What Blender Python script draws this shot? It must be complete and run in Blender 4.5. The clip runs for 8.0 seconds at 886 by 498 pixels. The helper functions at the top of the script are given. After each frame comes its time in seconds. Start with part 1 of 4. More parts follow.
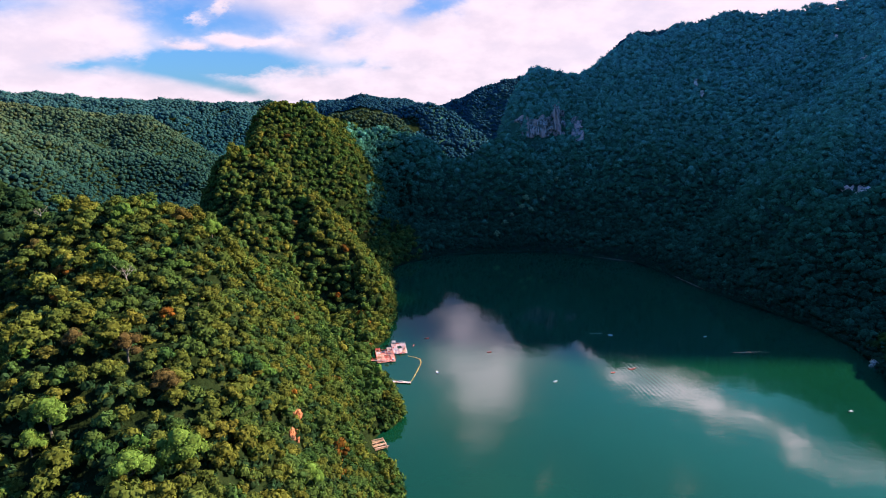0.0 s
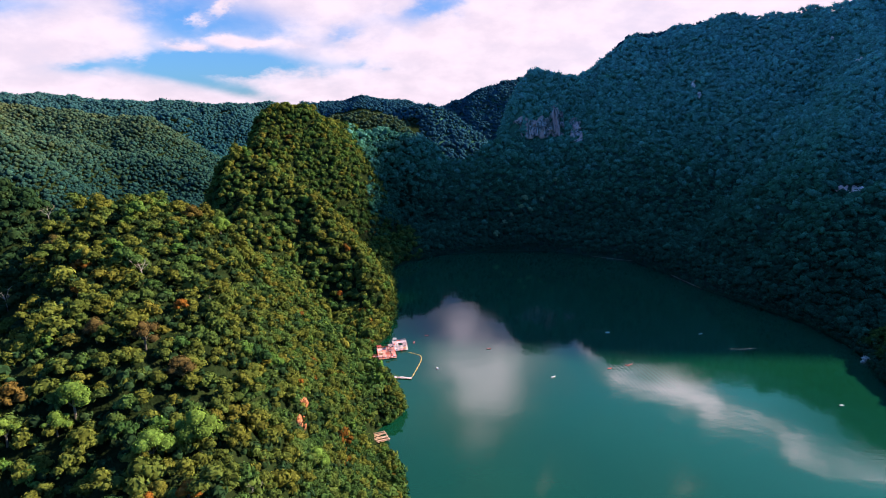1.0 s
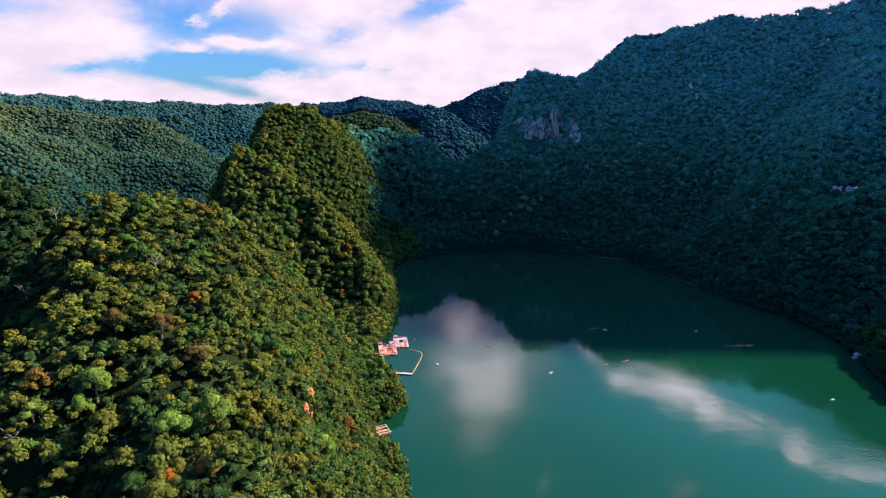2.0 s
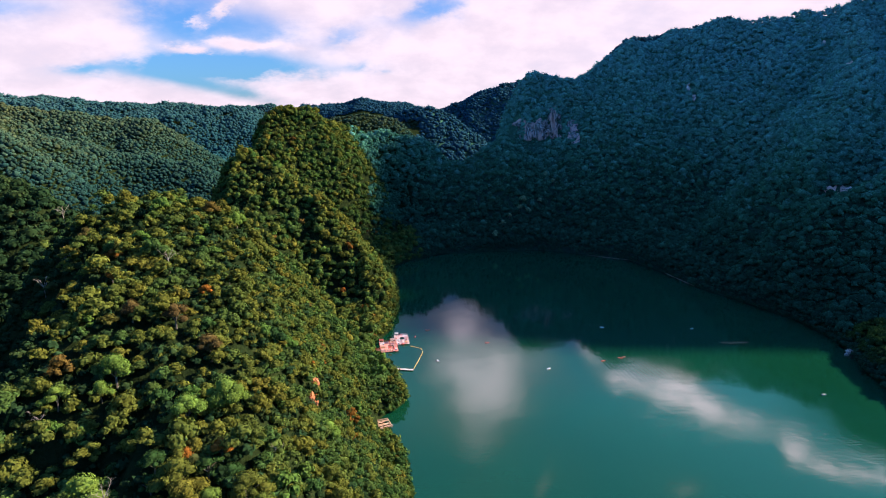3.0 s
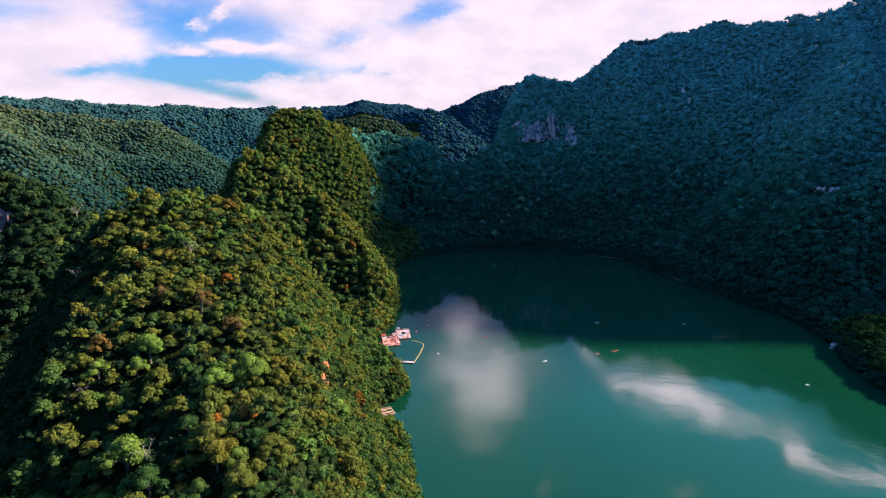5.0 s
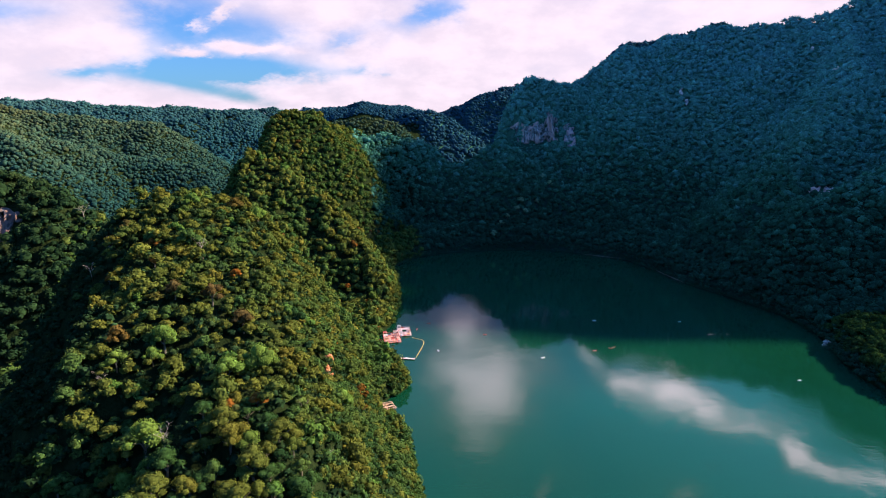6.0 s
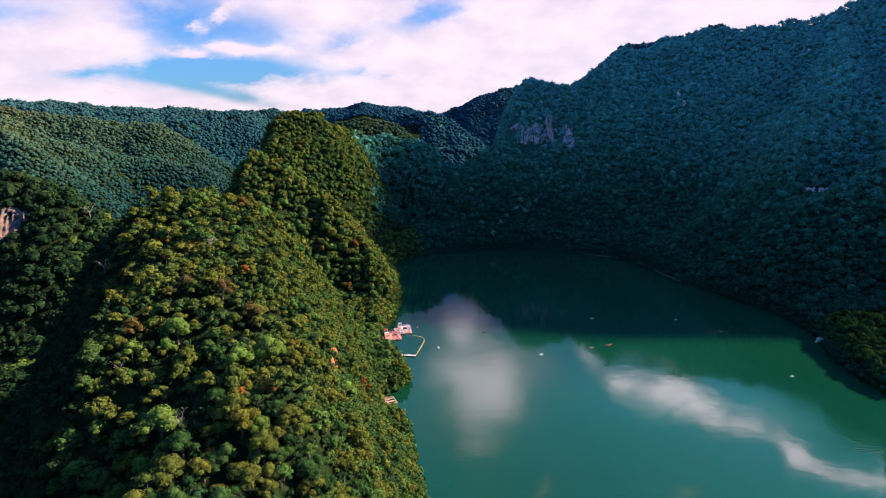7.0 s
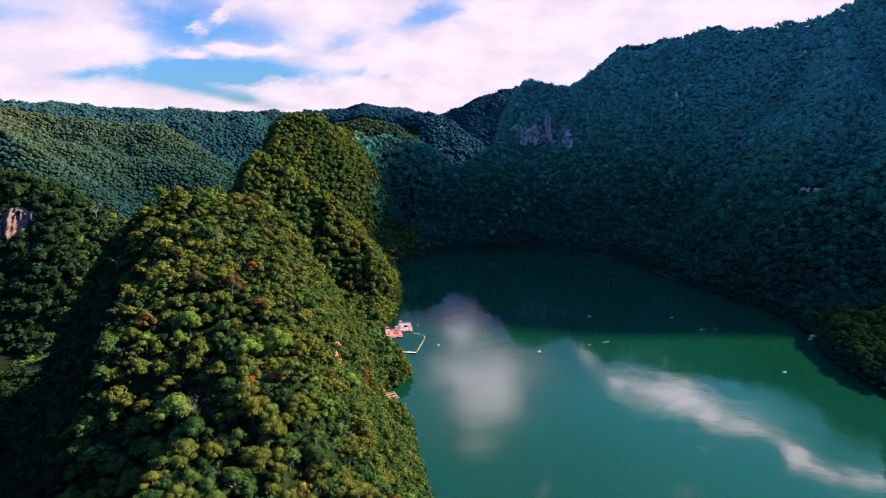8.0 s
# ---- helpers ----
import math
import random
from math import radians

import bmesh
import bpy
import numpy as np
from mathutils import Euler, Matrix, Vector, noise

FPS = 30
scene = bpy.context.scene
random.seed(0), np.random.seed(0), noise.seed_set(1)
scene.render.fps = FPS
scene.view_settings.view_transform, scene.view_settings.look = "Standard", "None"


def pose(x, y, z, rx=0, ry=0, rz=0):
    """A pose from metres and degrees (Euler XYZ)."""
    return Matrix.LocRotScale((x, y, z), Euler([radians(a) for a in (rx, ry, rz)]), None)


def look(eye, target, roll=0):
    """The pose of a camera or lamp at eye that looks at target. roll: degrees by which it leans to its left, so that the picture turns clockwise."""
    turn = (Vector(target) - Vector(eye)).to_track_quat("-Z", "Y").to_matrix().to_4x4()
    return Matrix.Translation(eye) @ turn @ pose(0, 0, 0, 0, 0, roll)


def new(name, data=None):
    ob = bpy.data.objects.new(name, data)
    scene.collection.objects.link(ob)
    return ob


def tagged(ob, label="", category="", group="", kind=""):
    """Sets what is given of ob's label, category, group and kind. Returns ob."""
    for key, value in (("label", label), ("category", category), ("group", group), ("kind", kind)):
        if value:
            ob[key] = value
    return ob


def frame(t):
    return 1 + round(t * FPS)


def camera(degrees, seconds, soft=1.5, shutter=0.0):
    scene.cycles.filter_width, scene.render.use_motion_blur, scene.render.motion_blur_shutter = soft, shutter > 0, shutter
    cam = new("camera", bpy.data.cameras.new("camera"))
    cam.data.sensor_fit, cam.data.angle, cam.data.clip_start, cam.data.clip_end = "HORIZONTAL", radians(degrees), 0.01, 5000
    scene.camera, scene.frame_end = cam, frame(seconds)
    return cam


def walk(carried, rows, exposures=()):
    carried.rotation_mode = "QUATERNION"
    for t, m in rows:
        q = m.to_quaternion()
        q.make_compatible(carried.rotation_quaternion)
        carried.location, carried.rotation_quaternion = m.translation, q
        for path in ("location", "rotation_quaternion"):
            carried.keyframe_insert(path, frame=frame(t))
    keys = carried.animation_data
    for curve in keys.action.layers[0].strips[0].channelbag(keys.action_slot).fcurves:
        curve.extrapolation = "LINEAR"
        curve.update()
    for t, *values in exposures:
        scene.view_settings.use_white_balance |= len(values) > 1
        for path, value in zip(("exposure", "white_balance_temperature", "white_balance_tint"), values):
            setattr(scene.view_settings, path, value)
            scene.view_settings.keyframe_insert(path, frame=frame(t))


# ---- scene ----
cam = camera(75.10, 8.0, soft=1.0)
PATH = [
    (0.0, look((0.549, 29.783, 151.630), (0.467, 127.109, 128.657), -0.674)),
    (1.0, look((0.413, 22.451, 151.702), (0.354, 119.818, 128.908), -0.674)),
    (2.0, look((0.273, 15.030, 151.778), (0.235, 112.441, 129.169), -0.674)),
    (3.0, look((0.134, 7.541, 151.873), (0.116, 104.994, 129.448), -0.674)),
    (4.0, look((-0.000, -0.000, 152.000), (-0.000, 97.495, 129.758), -0.674)),
    (5.0, look((-0.126, -7.574, 152.174), (-0.109, 89.961, 130.108), -0.674)),
    (6.0, look((-0.238, -15.162, 152.410), (-0.207, 82.410, 130.507), -0.674)),
    (7.0, look((-0.334, -22.747, 152.720), (-0.289, 74.858, 130.967), -0.674)),
    (8.0, look((-0.408, -30.311, 153.120), (-0.352, 67.324, 131.498), -0.674)),
]
walk(cam, PATH)

# ---- sky, sun ----
SUN_AZIMUTH, SUN_ELEVATION = 80.0, 29.0  # clockwise from north (+y), degrees
sun_way = Vector((math.sin(radians(SUN_AZIMUTH)) * math.cos(radians(SUN_ELEVATION)),
                  math.cos(radians(SUN_AZIMUTH)) * math.cos(radians(SUN_ELEVATION)), math.sin(radians(SUN_ELEVATION))))
sun_data = bpy.data.lights.new("sun", "SUN")
scene.view_settings.exposure = 2.45
sun_data.energy, sun_data.angle, sun_data.color = 3.15, radians(2.0), (1.0, 0.84, 0.62)
sun = new("sun", sun_data)
sun.rotation_euler = sun_way.to_track_quat("Z", "Y").to_euler()
sun.location = (600, 200, 700)


class Nodes:
    """Short forms for building a node tree."""

    def __init__(self, tree):
        self.tree, self.nodes, self.links = tree, tree.nodes, tree.links

    def add(self, kind, inputs=(), **settings):
        node = self.nodes.new(kind)
        for key, value in settings.items():
            setattr(node, key, value)
        for key, value in dict(inputs).items():
            self.put(node.inputs[key], value)
        return node

    def put(self, socket, value):
        if isinstance(value, bpy.types.NodeSocket):
            self.links.new(value, socket)
        else:
            socket.default_value = value

    def math(self, operation, a, b=0.0, clamp=False):
        node = self.add("ShaderNodeMath", {0: a, 1: b}, operation=operation)
        node.use_clamp = clamp
        return node.outputs[0]

    def noise(self, vector, scale, detail=4.0, rough=0.55, distortion=0.0):
        return self.add("ShaderNodeTexNoise", {"Vector": vector, "Scale": scale, "Detail": detail, "Roughness": rough, "Distortion": distortion}).outputs[0]

    def span(self, value, low, high, to_low=0.0, to_high=1.0, smooth=True):
        node = self.add("ShaderNodeMapRange", {0: value, 1: low, 2: high, 3: to_low, 4: to_high})
        node.interpolation_type = "SMOOTHSTEP" if smooth else "LINEAR"
        return node.outputs[0]

    def mix(self, factor, a, b, blend="MIX"):
        node = self.add("ShaderNodeMix", data_type="RGBA", blend_type=blend)
        self.put(node.inputs[0], factor), self.put(node.inputs[6], a), self.put(node.inputs[7], b)
        return node.outputs[2]

    def ramp(self, value, stops):
        node = self.add("ShaderNodeValToRGB", {0: value})
        ramp = node.color_ramp
        while len(ramp.elements) < len(stops):
            ramp.elements.new(0.5)
        for element, (place, colour) in zip(ramp.elements, stops):
            element.position, element.color = place, (*colour, 1)
        return node.outputs[0]


world = bpy.data.worlds.new("sky")
scene.world = world
world.use_nodes = True
W = Nodes(world.node_tree)
W.nodes.clear()
sky = W.add("ShaderNodeTexSky", sky_type="NISHITA", sun_disc=False, sun_elevation=radians(SUN_ELEVATION), sun_rotation=radians(SUN_AZIMUTH))
way = W.add("ShaderNodeTexCoord").outputs["Generated"]
axes = W.add("ShaderNodeSeparateXYZ", {0: way})
# the cloud sheet, a flat layer seen in perspective
lift = W.math("ADD", W.math("MAXIMUM", axes.outputs[2], 0.0), 0.42)
sheet = W.add("ShaderNodeCombineXYZ", {0: W.math("DIVIDE", axes.outputs[0], lift), 1: W.math("DIVIDE", axes.outputs[1], lift), 2: 0.0}).outputs[0]
billow = W.noise(sheet, 1.6, 6.0, 0.55, 0.3)
fine = W.noise(sheet, 5.0, 5.0, 0.6)
# bearing and rise to the north, for the gaps and banks of cloud
north = W.math("MAXIMUM", axes.outputs[1], 0.05)
warp = W.math("MULTIPLY", W.math("SUBTRACT", W.noise(sheet, 7.0, 5.0, 0.62), 0.5), 0.15)
bearing = W.math("ADD", W.math("DIVIDE", axes.outputs[0], north), warp)
rise = W.math("ADD", W.math("DIVIDE", axes.outputs[2], north), W.math("MULTIPLY", warp, -0.25))


def blob(u, v, a, b, turn=0.0):
    """A soft oval in the northern sky, round a bearing and a rise."""
    c, s = math.cos(turn), math.sin(turn)
    du, dv = W.math("SUBTRACT", bearing, u), W.math("SUBTRACT", rise, v)
    p = W.math("ADD", W.math("MULTIPLY", du, c / a), W.math("MULTIPLY", dv, s / a))
    q = W.math("ADD", W.math("MULTIPLY", du, -s / b), W.math("MULTIPLY", dv, c / b))
    square = W.math("ADD", W.math("MULTIPLY", p, p), W.math("MULTIPLY", q, q))
    return W.math("POWER", 2.71828, W.math("MULTIPLY", square, -1.0))


def total(values):
    out = values[0]
    for value in values[1:]:
        out = W.math("ADD", out, value)
    return out


def ovals(rows):
    """Weighted ovals: weight, bearing, rise, half width, half height, turn."""
    return total([W.math("MULTIPLY", blob(*row), weight) for weight, *row in rows])


gaps = ovals([(1.15, -0.375, 0.086, 0.135, 0.020), (0.45, -0.33, 0.079, 0.17, 0.011), (0.78, -0.42, 0.160, 0.085, 0.06), (0.50, -0.30, 0.140, 0.07, 0.03),
              (0.65, -0.37, 0.050, 0.085, 0.012, -0.22), (0.6, -0.585, 0.082, 0.045, 0.010), (0.55, -0.02, 0.172, 0.06, 0.022, 0.3),
              (0.4, -0.165, 0.130, 0.05, 0.014, 0.2), (0.3, -0.13, 0.081, 0.03, 0.008), (0.45, -0.75, 0.18, 0.12, 0.02)])
puffs = ovals([(1.0, -0.42, 0.114, 0.026, 0.008), (0.9, -0.335, 0.118, 0.022, 0.009), (0.8, -0.295, 0.115, 0.04, 0.007), (0.5, -0.37, 0.122, 0.02, 0.008),
               (0.7, -0.396, 0.155, 0.010, 0.013), (0.7, -0.355, 0.172, 0.028, 0.009, 0.5)])
banks = ovals([(0.45, 0.03, 0.375, 0.06, 0.035), (0.55, 0.055, 0.45, 0.12, 0.055), (0.62, 0.085, 0.53, 0.095, 0.06), (0.40, 0.07, 0.615, 0.04, 0.03),
               (0.50, 0.27, 0.43, 0.05, 0.025, 0.8), (0.60, 0.33, 0.485, 0.04, 0.020), (1.00, 0.42, 0.505, 0.075, 0.030, 0.25), (0.85, 0.50, 0.550, 0.055, 0.022, 0.4),
               (0.85, 0.59, 0.578, 0.055, 0.020, 0.2), (1.30, 0.68, 0.635, 0.055, 0.020, 0.6), (1.00, 0.76, 0.672, 0.05, 0.016, 0.35), (1.10, 0.85, 0.702, 0.06, 0.014, 0.3),
               (1.00, 0.97, 0.740, 0.08, 0.016, 0.3), (0.45, 0.207, 0.710, 0.012, 0.03), (0.45, 0.474, 0.725, 0.03, 0.02),
               (-0.7, 0.05, 0.27, 0.16, 0.04), (-1.0, 0.81, 0.53, 0.18, 0.09, 0.45)])
high = W.span(rise, 0.19, 0.28)
low = W.span(rise, 0.25, 0.17)
swing = W.math("MULTIPLY", W.math("SUBTRACT", billow, 0.5), W.math("SUBTRACT", 0.9, W.math("MULTIPLY", low, 0.6)))
cover = W.math("ADD", W.math("ADD", swing, 0.45), W.math("MULTIPLY", fine, 0.35))
cover = W.math("ADD", cover, W.math("MULTIPLY", low, 0.22))
cover = W.math("ADD", cover, W.math("MULTIPLY", gaps, -0.85))
cover = W.math("ADD", cover, W.math("MULTIPLY", puffs, 0.62))
cover = W.math("ADD", cover, W.math("MULTIPLY", high, -0.36))
cover = W.math("ADD", cover, W.math("MULTIPLY", banks, 0.62))
cloud = W.span(cover, 0.16, 0.92)
tone = W.mix(W.span(fine, 0.35, 0.65), (0.262, 0.219, 0.258, 1), (0.300, 0.252, 0.292, 1))
blue = W.mix(1.0, sky.outputs[0], (0.0148, 0.0300, 0.0560, 1), "MULTIPLY")
dim = W.math("ADD", W.span(rise, 0.19, 0.30, 1.0, 0.6), W.span(rise, 0.34, 0.55, 0.0, 2.35))
dim = W.math("MULTIPLY", dim, W.math("SUBTRACT", 1.0, W.math("MULTIPLY", blob(0.79, 0.535, 0.20, 0.10, 0.45), 0.92)))
deep = W.mix(W.span(rise, 0.34, 0.55), (1.0, 1.0, 1.0, 1), (0.92, 1.42, 0.78, 1))
deep = W.mix(W.span(rise, 0.85, 1.3), deep, (0.60, 0.82, 0.88, 1))
blue = W.mix(1.0, W.mix(1.0, blue, W.add("ShaderNodeCombineXYZ", {0: dim, 1: dim, 2: dim}).outputs[0], "MULTIPLY"), deep, "MULTIPLY")
# blue of the unseen sky behind and overhead, raised to fill the shaded mountain
behind = W.span(axes.outputs[1], -0.05, -0.45, 1.0, 1.2)
behind = W.math("MULTIPLY", behind, W.span(axes.outputs[2], 0.55, 0.85, 1.0, 1.5))
blue = W.mix(1.0, blue, W.add("ShaderNodeCombineXYZ", {0: behind, 1: behind, 2: behind}).outputs[0], "MULTIPLY")
# sunlit cloud tops, far brighter than the veil near the horizon
shine = W.span(banks, 0.1, 1.0, 1.0, 6.5)
tone = W.mix(1.0, tone, W.add("ShaderNodeCombineXYZ", {0: shine, 1: shine, 2: shine}).outputs[0], "MULTIPLY")
colour = W.mix(cloud, blue, tone)
# dims the unseen sky overhead and to the south to weaken its fill
fill_dim = W.math("MULTIPLY", W.span(axes.outputs[1], 0.30, -0.15, 1.0, 0.50), W.span(axes.outputs[2], 0.62, 0.85, 1.0, 0.9))
colour = W.mix(1.0, colour, W.add("ShaderNodeCombineXYZ", {0: fill_dim, 1: fill_dim, 2: fill_dim}).outputs[0], "MULTIPLY")
W.add("ShaderNodeOutputWorld", {0: W.add("ShaderNodeBackground", {0: colour, 1: 0.66}).outputs[0]})

# ---- materials ----
def material(name):
    m = bpy.data.materials.new(name)
    m.use_nodes = True
    n = Nodes(m.node_tree)
    n.nodes.clear()
    return m, n


def finish(n, shader):
    n.add("ShaderNodeOutputMaterial", {0: shader})


def bumped(n, value, strength, distance):
    return n.add("ShaderNodeBump", {"Strength": strength, "Distance": distance, "Height": value}).outputs[0]


FOREST_GREENS = [(0.0, (0.019, 0.044, 0.015)), (0.18, (0.030, 0.063, 0.017)), (0.36, (0.050, 0.086, 0.022)), (0.52, (0.075, 0.088, 0.018)),
                 (0.66, (0.096, 0.099, 0.018)), (0.76, (0.118, 0.100, 0.018)), (0.82, (0.064, 0.123, 0.025)), (0.92, (0.089, 0.071, 0.016)), (0.955, (0.098, 0.054, 0.016)),
                 (0.985, (0.145, 0.059, 0.012)), (1.0, (0.137, 0.114, 0.017))]
# blue-green leaf tones with haze painted in: darker low, paler and bluer high up
SLOPE_HAZE_GREENS = [(0.0, (0.017, 0.053, 0.031)), (0.25, (0.038, 0.120, 0.070)), (0.5, (0.072, 0.200, 0.150)), (0.75, (0.092, 0.252, 0.216)), (1.0, (0.114, 0.295, 0.275))]
# greens of the western hills, blued in place of haze
VALLEY_HAZE_GREENS = [(0.0, (0.013, 0.042, 0.040)), (0.3, (0.027, 0.063, 0.047)), (0.55, (0.048, 0.077, 0.045)), (0.75, (0.072, 0.085, 0.040)),
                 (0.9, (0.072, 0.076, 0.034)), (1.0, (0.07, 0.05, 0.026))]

# northern skyline: haze painted into the leaf colours
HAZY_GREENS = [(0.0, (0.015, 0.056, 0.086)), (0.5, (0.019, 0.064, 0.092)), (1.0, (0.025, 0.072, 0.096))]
# dark greens that put shade into the leaves
SHADE_GREENS = [(0.0, (0.011, 0.026, 0.012)), (0.5, (0.018, 0.038, 0.015)), (0.8, (0.028, 0.044, 0.015)), (1.0, (0.040, 0.044, 0.014))]
# western skyline leaves, with haze put into their blue
DISTANT_HAZE_GREENS = [(0.0, (0.014, 0.056, 0.068)), (0.4, (0.020, 0.066, 0.076)), (0.75, (0.030, 0.078, 0.080)), (1.0, (0.038, 0.076, 0.074))]


def foliage_material(name="foliage", single=None, greens=FOREST_GREENS, vary=0.4):
    """Leaves of mixed rainforest: each tree has its own tint, each spray of leaves its own lightness."""
    m, n = material(name)
    tint = n.add("ShaderNodeAttribute", attribute_name="tint").outputs["Fac"]
    own = n.add("ShaderNodeObjectInfo").outputs["Random"]
    value = n.math("ADD", tint, n.math("MULTIPLY", n.math("MULTIPLY", own, 0.88), n.math("LESS_THAN", tint, 0.001)))
    colour = n.ramp(value, greens)
    if single:
        colour = n.mix(n.math("MULTIPLY", value, 0.3), (*single, 1), colour)
    spray = n.add("ShaderNodeNewGeometry").outputs["Random Per Island"]
    place = n.add("ShaderNodeNewGeometry").outputs["Position"]
    light = n.math("MULTIPLY", n.span(spray, 0, 1, 1 - vary, 1 + vary, False), n.span(n.noise(place, 0.9, 3), 0.3, 0.7, 0.7, 1.3))
    grey = n.add("ShaderNodeCombineXYZ", {0: light, 1: light, 2: light}).outputs[0]
    colour = n.mix(1.0, colour, grey, "MULTIPLY")
    leaf = n.add("ShaderNodeBsdfDiffuse", {0: colour, 1: 0.6}).outputs[0]
    glow = n.add("ShaderNodeBsdfTranslucent", {0: n.mix(1.0, colour, (1.1, 1.15, 0.6, 1), "MULTIPLY")}).outputs[0]
    body = n.add("ShaderNodeMixShader", {0: 0.12, 1: leaf, 2: glow}).outputs[0]
    finish(n, body)
    return m


def ground_material():
    m, n = material("forest_floor")
    place = n.add("ShaderNodeNewGeometry").outputs["Position"]
    # dark soil, taken near black to deepen the shade between crowns
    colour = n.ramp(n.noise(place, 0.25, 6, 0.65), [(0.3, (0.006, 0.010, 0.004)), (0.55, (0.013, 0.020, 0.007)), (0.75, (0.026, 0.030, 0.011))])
    # undergrowth colour on the northern floor, paled to lift the shaded gaps between crowns
    lifted_floor = n.ramp(n.noise(place, 0.35, 5, 0.65), [(0.35, (0.024, 0.075, 0.052)), (0.65, (0.052, 0.140, 0.096))])
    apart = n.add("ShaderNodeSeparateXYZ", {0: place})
    lift_area = n.math("MULTIPLY", n.span(apart.outputs[1], 330, 600), n.span(apart.outputs[0], -60, 20))
    # paler towards the mountain's top, haze put into the floor's colour
    haze_rise = n.span(apart.outputs[2], 30, 230, 0.45, 1.3)
    lifted_floor = n.mix(1.0, lifted_floor, n.add("ShaderNodeCombineXYZ", {0: haze_rise, 1: haze_rise, 2: haze_rise}).outputs[0], "MULTIPLY")
    colour = n.mix(lift_area, colour, lifted_floor)
    normal = bumped(n, n.noise(place, 0.6, 5), 0.8, 1.5)
    finish(n, n.add("ShaderNodeBsdfPrincipled", {"Base Color": colour, "Roughness": 1.0, "Normal": normal, "Specular IOR Level": 0.0}).outputs[0])
    return m


def bark_material(name, dark, pale):
    m, n = material(name)
    place = n.add("ShaderNodeTexCoord").outputs["Object"]
    colour = n.ramp(n.noise(place, 2.5, 6, 0.6), [(0.3, dark), (0.7, pale)])
    finish(n, n.add("ShaderNodeBsdfPrincipled", {"Base Color": colour, "Roughness": 0.9, "Normal": bumped(n, n.noise(place, 6, 4), 0.6, 0.05)}).outputs[0])
    return m


def rock_material(name, dark, mid, warm, share, size=1.0, low=0.43, high=0.54):
    """Limestone: grey, streaked downwards, with rusty patches over that share."""
    m, n = material(name)
    place = n.add("ShaderNodeNewGeometry").outputs["Position"]
    place = n.add("ShaderNodeMapping", {0: place, 3: (1 / size, 1 / size, 1 / size)}).outputs[0]
    streak = n.add("ShaderNodeMapping", {0: place, 3: (1.0, 1.0, 0.22)}).outputs[0]
    fall = n.add("ShaderNodeMapping", {0: place, 3: (1.0, 1.0, 0.10)}).outputs[0]
    grey = n.ramp(n.math("ADD", n.math("MULTIPLY", n.noise(fall, 0.55, 6, 0.7), 0.6), n.math("MULTIPLY", n.noise(place, 0.35, 6, 0.7), 0.4)), [(low, dark), (high, mid)])
    patch = n.span(n.noise(streak, 0.13, 4, 0.6), 0.62 - share * 0.4, 0.72 - share * 0.4)
    colour = n.mix(patch, grey, n.mix(n.noise(streak, 0.7, 5), warm, (*mid, 1)))
    normal = bumped(n, n.noise(streak, 0.9, 6, 0.7), 0.9, 0.8)
    finish(n, n.add("ShaderNodeBsdfPrincipled", {"Base Color": colour, "Roughness": 0.9, "Normal": normal}).outputs[0])
    return m


# trains of wash from passing boats: middle, reach east and north, waves per metre, height
WASH = [(122, 338, 17, 20, 2.4, 0.42, 0.8), (111, 409, 11, 1.3, 0.5, 3.2, 1.6), (197, 374, 16, 1.2, 0.4, 3.4, 1.6), (50, 326, 12, 7, 0.7, 2.2, 0.5),
        (120, 214, 8, 6, 1.6, 1.4, 0.7), (30, 350, 16, 10, 1.9, 1.2, 0.12)]


